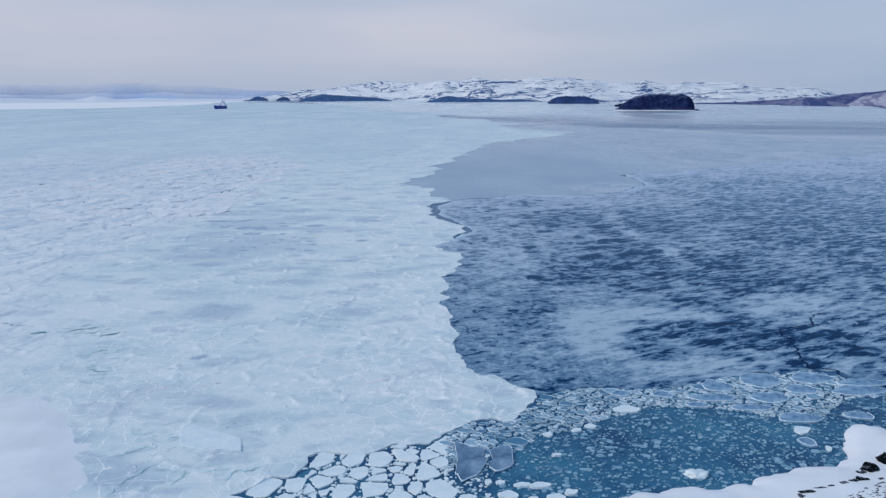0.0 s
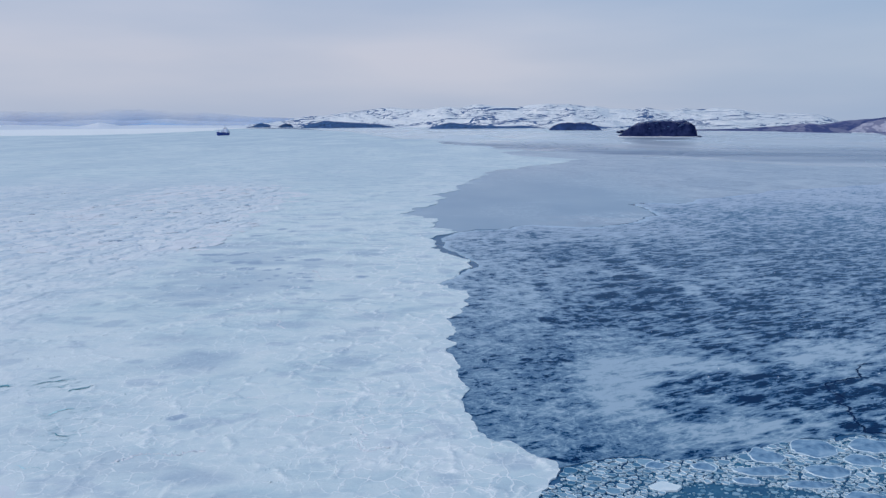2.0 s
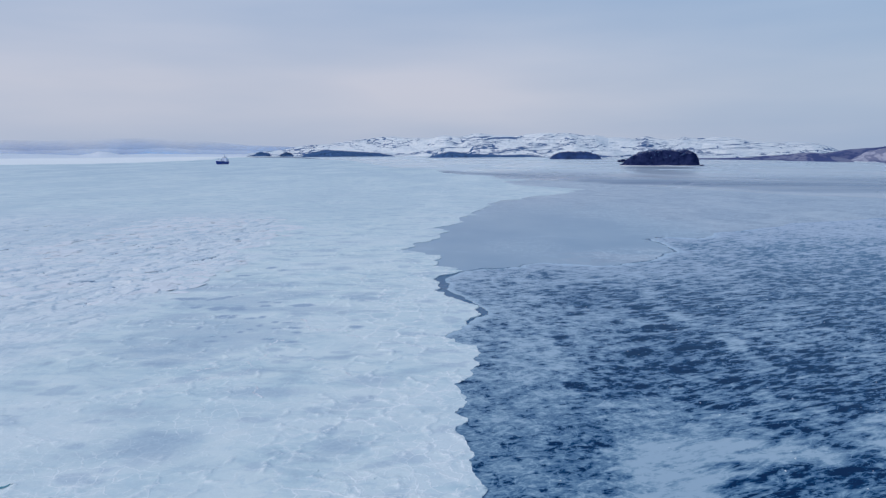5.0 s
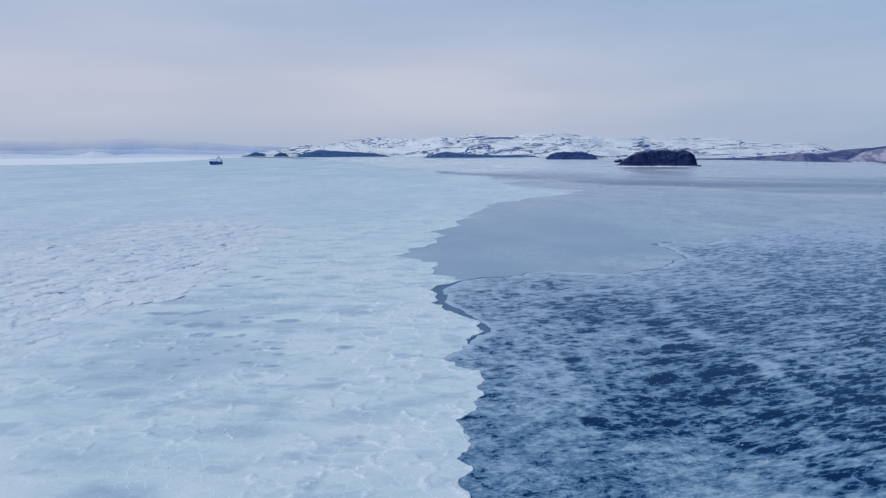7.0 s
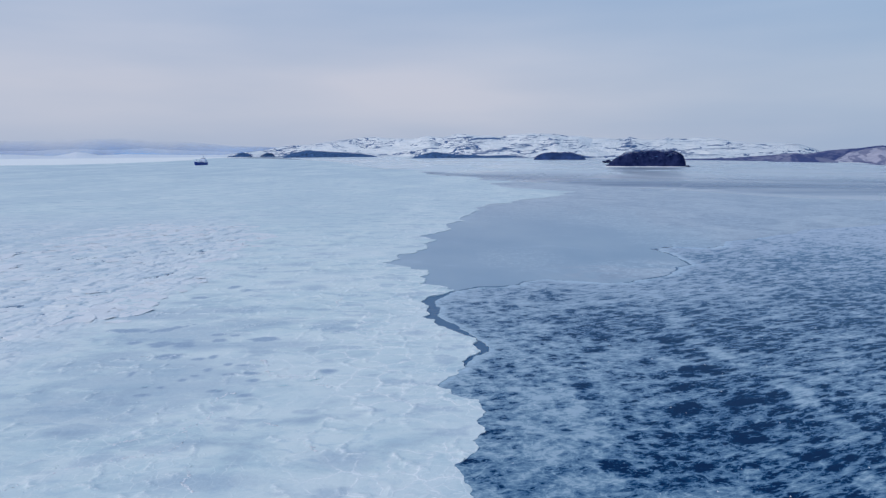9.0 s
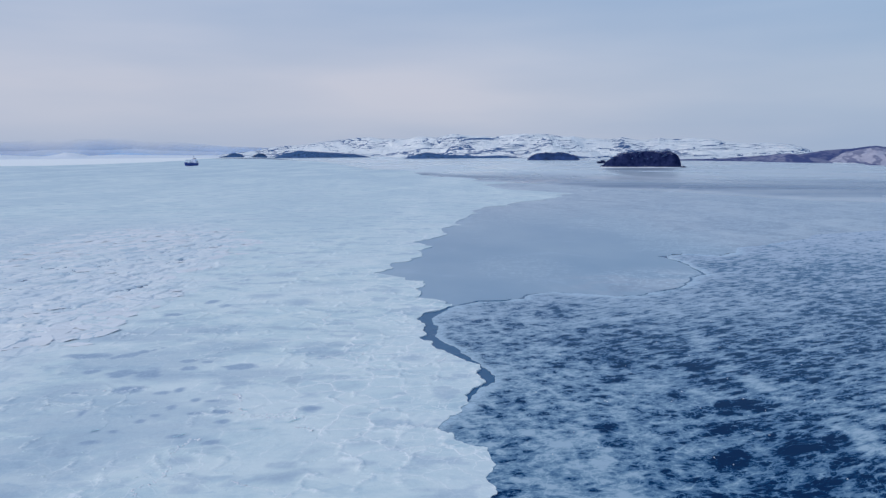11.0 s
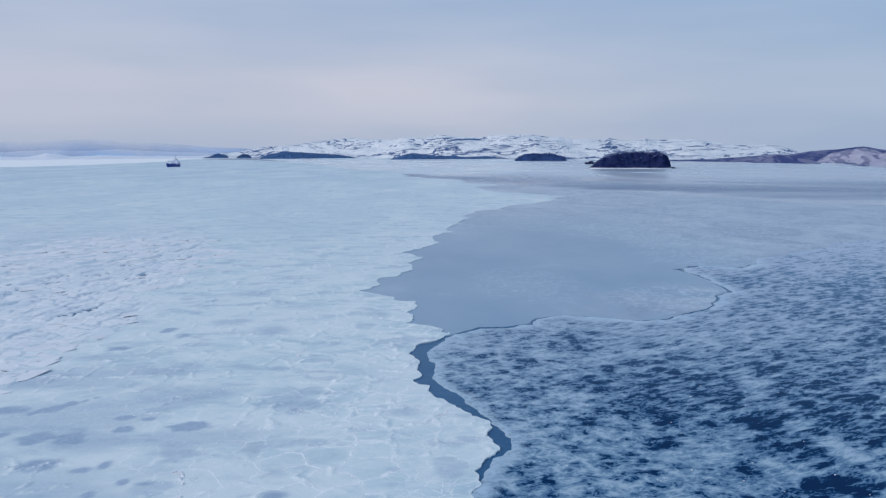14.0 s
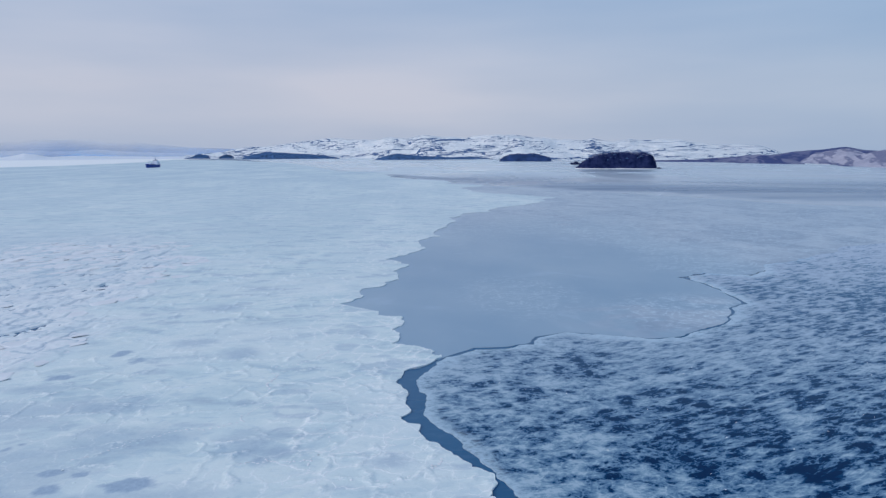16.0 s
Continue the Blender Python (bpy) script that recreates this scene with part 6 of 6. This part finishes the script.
BOULDER = mat_rock("mossy_boulder", (0.003, 0.006, 0.008), (0.016, 0.022, 0.026), 1.2)
for k, (x, y, sx, sy, h) in enumerate([(36.3, 54.9, 0.95, 0.7, 0.8), (35.2, 54.5, 0.5, 0.35, 0.3), (38.4, 56.2, 0.9, 0.8, 0.9), (34.4, 53.2, 0.65, 0.35, 0.35), (33.6, 52.9, 0.5, 0.3, 0.25), (32.6, 52.6, 0.45, 0.25, 0.2),
                                       (37.2, 54.0, 0.35, 0.3, 0.25), (36.0, 53.2, 0.3, 0.25, 0.2), (29.0, 51.3, 0.8, 0.22, 0.25), (28.3, 50.8, 0.3, 0.5, 0.2), (30.3, 51.9, 0.6, 0.15, 0.15), (31.4, 52.2, 0.5, 0.14, 0.14)]):
    boulder(x - 0.5, y - 1.6, sx * 0.8, sy * 0.7, h * 0.7, k)
# dry stalks and stones on the slope above the boulders
V, Fq = [], []
rng = np.random.default_rng(9)
for _ in range(2600):
    x, y = rng.uniform(28, 46), rng.uniform(44, 56)
    if y > 0.55 * (x - 36) + 51.6 or y < 0.55 * (x - 36) + 45.0 or rng.random() < 0.9 - 1.1 * float(fbm(np.array((x + y) / 1.2), np.array((y - 0.6 * x) / 0.5), 2, 5)):
        continue
    z, s, a = bank_height(x, y), rng.uniform(0.03, 0.09), rng.uniform(-0.2, 1.0)
    l = s * rng.uniform(1.5, 5)
    b = len(V)
    c, sn = math.cos(a), math.sin(a)
    for u, v, h in ((-l, -s * 0.5, 0), (l, -s * 0.4, 0), (l * 0.9, s * 0.5, 0), (-l * 0.8, s * 0.4, 0), (0, 0, s * 1.1)):
        V.append((x + u * c - v * sn, y + u * sn + v * c, z + h - 0.01))
    Fq += [(b, b + 1, b + 4), (b + 1, b + 2, b + 4), (b + 2, b + 3, b + 4), (b + 3, b, b + 4)]
tagged(mesh_object("dry_stalks", V, Fq, BOULDER, shade=False), "dark dry stalks and stones poking through snow", "scrub", kind="stuff")

# the snow-covered shore that the banks run out from
SHORE_BACK = np.array([(-300, 72), (-78, 70), (-72, 44), (-30, 43), (8, 43.5), (70, 44), (76, 50), (300, 72), (300, -250), (-300, -250)], float)
tagged(sheet("snowy_shore", SHORE_BACK, np.arange(-300, 301, 3.0), np.concatenate([np.arange(-250, 20, 5.0), np.arange(20, 73, 1.5)]), 0.05, -0.3, SNOW,
             lambda x, y, e: (2.2 * smooth(44, 25, y) + 5 * smooth(20, -150, y) * fbm(x / 60, y / 60, 3, 8) + 0.5 * (fbm(x / 14, y / 14, 3, 6) - 0.4) * smooth(44, 38, y), {})),
       "snow-covered shore", "shore", kind="structure")

# ---- rubble slabs, turquoise cracks and the crack in the frosted ice ----
V, Fq = [], []
rng = np.random.default_rng(33)
tries = rng.uniform(0, 1, (5200, 2))
px, py = -140 + tries[:, 0] * 95, 110 + tries[:, 1] ** 1.3 * 260
chance = rubble_field(px, py) * smooth(0.42, 0.60, fbm(px / 16, py / 16, 3, 88)) * smooth(165, 200, py)
for x, y, c in zip(px, py, chance):
    if rng.random() > c * 1.1:
        continue
    n, r = int(rng.integers(4, 6)), rng.uniform(1.0, 3.4)
    tilt, head, th = rng.uniform(0.01, 0.07), rng.normal(0.4, 0.6), rng.uniform(0.06, 0.13)
    m = Matrix.Translation((x, y, 0.12 + 0.45 * r * math.sin(tilt))) @ Euler((tilt, rng.uniform(-0.06, 0.06), head)).to_matrix().to_4x4()
    b = len(V)
    rad = r * rng.uniform(0.6, 1.15, n)
    for z in (-th, 0.0):
        for k in range(n):
            a = 6.2832 * (k + 0.3 * rng.random()) / n
            V.append(m @ Vector((rad[k] * 1.35 * math.cos(a), rad[k] * 0.8 * math.sin(a), z)))
    Fq.append(tuple(range(b + n, b + 2 * n)))
    Fq += [(b + k, b + (k + 1) % n, b + n + (k + 1) % n, b + n + k) for k in range(n)]
tagged(mesh_object("ice_rubble", V, Fq, PACKSNOW, shade=False), "jumbled tilted slabs of white rubble ice", "ice", kind="stuff")


def crack(name, points, width, material, label, z, seed):
    """A narrow open crack: a thin dark strip with uneven width set into the ice."""
    line = rough_line(points, 0.5, 0.16, seed)
    rng = np.random.default_rng(seed)
    d = np.gradient(line, axis=0)
    d /= np.linalg.norm(d, axis=1)[:, None] + 1e-9
    side = np.stack([-d[:, 1], d[:, 0]], 1)
    taper = np.sin(np.linspace(0.08, 0.97, len(line)) * math.pi) ** 0.5
    w = width * taper * rng.uniform(0.5, 1.4, len(line))
    V = [(p[0] + s * sd[0] * ww, p[1] + s * sd[1] * ww, z) for p, sd, ww in zip(line, side, w) for s in (-1, 1)]
    Fq = [(2 * k, 2 * k + 1, 2 * k + 3, 2 * k + 2) for k in range(len(line) - 1)]
    return tagged(mesh_object(name, V, Fq, material, shade=False), label, "crack", kind="structure")


DEEP = mat_plain("open_dark_water", (0.008, 0.030, 0.09), 0.5, 0.5, 0.3, IOR=1.06)
crack("ice_crack_east", [(55.4, 98.4), (51.7, 93.3), (45.8, 86.5), (43.4, 80.6), (42.8, 77.5), (45.8, 76.9), (47.7, 72.8)], 0.16, DEEP, "dark open crack through the frosted ice", 0.02, 5)
WETCRACK = mat_plain("wet_blue_green_crack", (0.060, 0.27, 0.34), 0.35, 1.5, 0.5)
WEST_CRACKS = [([(-45.7, 90.0), (-44.7, 90.9), (-43.3, 91.8)], 0.20), ([(-55.7, 91.4), (-54.4, 92.1), (-53.1, 91.5)], 0.26), ([(-62.6, 96.1), (-60.3, 94.8), (-58.7, 95.3)], 0.14),
               ([(-51.2, 92.2), (-49.7, 93.3), (-47.8, 93.8)], 0.12), ([(-50.6, 94.6), (-49.2, 95.0)], 0.10), ([(-47.8, 91.6), (-46.9, 91.3)], 0.07), ([(-41.0, 78.4), (-39.8, 77.7), (-39.0, 77.7)], 0.08)]
for k, (pts, width) in enumerate(WEST_CRACKS):
    crack("ice_crack_west", pts, width, WETCRACK, "short blue-green wet crack in the white pack", 0.15, 30 + k)
PALE_CRACKS = [([(-27.2, 51.5), (-26.0, 54.4), (-24.2, 57.3)], 0.10), ([(-29.8, 57.6), (-28.1, 58.8), (-26.0, 59.3)], 0.09), ([(-22.5, 52.9), (-22.0, 55.3), (-21.1, 55.7)], 0.09), ([(-18.3, 53.4), (-17.6, 55.2), (-15.3, 55.9)], 0.11),
               ([(-30.2, 63.3), (-27.9, 61.5)], 0.08), ([(-26.9, 60.4), (-24.2, 61.5)], 0.08), ([(-41.0, 71.4), (-38.2, 70.6)], 0.07), ([(-44.2, 82.9), (-43.5, 84.4), (-42.3, 84.8)], 0.30), ([(-24.0, 56.9), (-20.6, 55.0), (-18.4, 55.5)], 0.07)]
for k, (pts, width) in enumerate(PALE_CRACKS):
    crack("ice_crack_south", pts, width * 0.75, PALEWET, "thin pale turquoise seam between welded plates", 0.15, 50 + k)
NORTH_CRACKS = [[(-19.5, 148.4), (-19.0, 149.1), (-18.2, 150.0)], [(-23.7, 146.5), (-22.9, 146.7), (-21.9, 146.8)], [(-26.5, 153.5), (-25.3, 153.1)], [(-32.1, 144.8), (-31.3, 145.2), (-30.8, 145.8)], [(-42.5, 146.7), (-42.0, 147.1), (-41.4, 147.5)]]
for k, pts in enumerate(NORTH_CRACKS):
    crack("ice_crack_north", pts, 0.09, PALEWET, "short pale turquoise crack beside a broken plate edge", 0.15, 70 + k)

# ---- pressed-up blocks along the seams of the pack ----
V, Fq = [], []
rng = np.random.default_rng(61)
px, py = rng.uniform(-62, 14, 45000), 50 + 210 * rng.uniform(0, 1, 45000) ** 1.35
wx, wy = px + 1.6 * (fbm(px / 3, py / 3, 3, 2) - 0.5) * 2, py + 1.6 * (fbm(px / 3, py / 3, 3, 7) - 0.5) * 2
border, _ = cells(wx, wy, 5.2, 3)
seam = (border < 0.14) & (rng.uniform(0, 1, len(px)) < 0.85 * smooth(0.42, 0.62, fbm(px / 6, py / 6, 3, 21)))
border2, _ = cells(wx, wy, 2.6, 17)
seam |= (border2 < 0.10) & (np.hypot(px - 4, py - 72) < 24) & (rng.uniform(0, 1, len(px)) < 0.5 * smooth(0.4, 0.6, fbm(px / 5, py / 5, 2, 29)))
ok = np.zeros(len(px), bool)
order = np.argsort(py)
for k in order[seam[order]]:
    row = edge[np.abs(edge[:, 1] - py[k]) < 2.0]
    ok[k] = len(row) > 0 and px[k] < row[:, 0].min() - 0.3
for x, y in zip(px[ok], py[ok]):
    r, h = rng.uniform(0.06, 0.19), rng.uniform(0.01, 0.035)
    m = Matrix.Translation((x, y, 0.10)) @ Euler((rng.normal(0, 0.22), rng.normal(0, 0.22), rng.uniform(0, 6.28))).to_matrix().to_4x4()
    b = len(V)
    for z, sc in ((-0.05, 1.0), (h, 0.5)):
        for u, v in ((-1, -1), (1, -1), (1, 1), (-1, 1)):
            V.append(m @ Vector((u * r * sc * rng.uniform(0.7, 1.7), v * r * sc * rng.uniform(0.5, 1.0), z)))
    Fq += [(b + 4, b + 5, b + 6, b + 7)] + [(b + k, b + (k + 1) % 4, b + 4 + (k + 1) % 4, b + 4 + k) for k in range(4)]
tagged(mesh_object("seam_blocks", V, Fq, WHITE, shade=False), "small white blocks pressed up along the plate seams", "ice", kind="stuff")

# pressure ridges: low lines of broken blocks where plates were pushed together
def pressure_ridge(points, seed, size=1.0):
    line = rough_line(points, 0.22, 0.12, seed)
    rng = np.random.default_rng(seed)
    V, Fq = [], []
    for x, y in line:
        swell = size * (0.35 + 0.9 * float(fbm(np.array(x / 2.2), np.array(y / 2.2), 2, seed)))
        for _ in range(2):
            r, h = rng.uniform(0.08, 0.22) * swell, rng.uniform(0.015, 0.06) * swell
            m = Matrix.Translation((x + rng.normal(0, 0.07), y + rng.normal(0, 0.07), 0.08)) @ Euler((rng.normal(0, 0.3), rng.normal(0, 0.3), rng.uniform(0, 6.28))).to_matrix().to_4x4()
            b = len(V)
            for z, sc in ((-0.05, 1.0), (h, 0.5)):
                for u, v in ((-1, -1), (1, -1), (1, 1), (-1, 1)):
                    V.append(m @ Vector((u * r * sc * rng.uniform(0.7, 1.5), v * r * sc * rng.uniform(0.4, 0.9), z)))
            Fq += [(b + 4, b + 5, b + 6, b + 7)] + [(b + k, b + (k + 1) % 4, b + 4 + (k + 1) % 4, b + 4 + k) for k in range(4)]
    return tagged(mesh_object("pressure_ridge", V, Fq, PACKSNOW, shade=False), "low white ridge of broken blocks on the pack ice", "ice ridge", "pressure ridges", "stuff")


RIDGES_NORTH = [[(-39, 178.3), (-33.1, 183.9), (-28.5, 186), (-22.8, 187.6), (-20.6, 195), (-22.4, 207.4)], [(-14.2, 191.2), (-8.3, 188.7), (-2.8, 185.5), (-4.2, 178.8)],
                [(-13.9, 188.3), (-12, 183.6), (-12.4, 178.1), (-13.2, 173.9), (-15.6, 170.5)], [(-13.5, 177.9), (-8.6, 177.7), (-4.2, 176.4)], [(-26, 174.4), (-19.9, 175.9), (-13.3, 175.5)],
                [(-10, 171), (-5.4, 169.1), (-0.7, 172.5), (0.8, 175)], [(-23, 210.3), (-17.2, 212.7), (-14.1, 218.8)]]
RIDGES_SOUTH = [[(-44, 116.8), (-42.2, 119.3), (-38.3, 121.7), (-32.5, 124.7), (-30.7, 130.2), (-29.7, 143)], [(-25.3, 116.1), (-27.4, 120.6), (-29, 123.3)], [(-30.5, 158.9), (-24.5, 150.8), (-18.8, 152.2)],
                [(-22.2, 133.2), (-16.9, 129.6), (-14.9, 124.9)], [(-37.8, 127.3), (-33.8, 130), (-30.9, 131)], [(-32.1, 72), (-29, 73.7), (-24.2, 74.2)], [(-19.4, 82.2), (-14.6, 82.9), (-13.6, 84.4)],
                [(-26.4, 88.8), (-21.4, 87.7)], [(-11.1, 84.4), (-8.5, 77.8), (-8.6, 74), (-5.4, 75.2)]]
RIDGES_WEST = [[(-28.6, 159.2), (-27.1, 156.4)], [(-26.4, 153.5), (-25.6, 151.4), (-23.8, 150.5), (-22.2, 150.2), (-19.9, 150.8), (-18.1, 150.1)], [(-49.9, 161.3), (-48.9, 162.0), (-47.0, 161.3)], [(-29.8, 142.5), (-29.7, 143.9), (-28.8, 143.8)], [(-18.4, 147.2), (-16.7, 146.8), (-16.3, 145.9)]]
for k, pts in enumerate(RIDGES_NORTH + RIDGES_SOUTH):
    pressure_ridge(pts, 300 + k)
for k, pts in enumerate(RIDGES_WEST):
    pressure_ridge(pts, 340 + k, 1.5)

# a few bright chips lying on the frosted ice
V, Fq = [], []
for _ in range(110):
    x, y, r = rng.uniform(6, 70), rng.uniform(85, 215), rng.uniform(0.04, 0.11)
    b = len(V)
    V += [(x - r, y - r * 0.6, 0), (x + r, y - r * 0.5, 0), (x + r * 0.8, y + r * 0.7, 0), (x - r * 0.7, y + r * 0.6, 0), (x, y, r * 1.3)]
    Fq += [(b, b + 1, b + 4), (b + 1, b + 2, b + 4), (b + 2, b + 3, b + 4), (b + 3, b, b + 4)]
tagged(mesh_object("ice_chips", V, Fq, BRIGHT, shade=False), "scattered bright chips of snow on dark ice", "ice", kind="stuff")
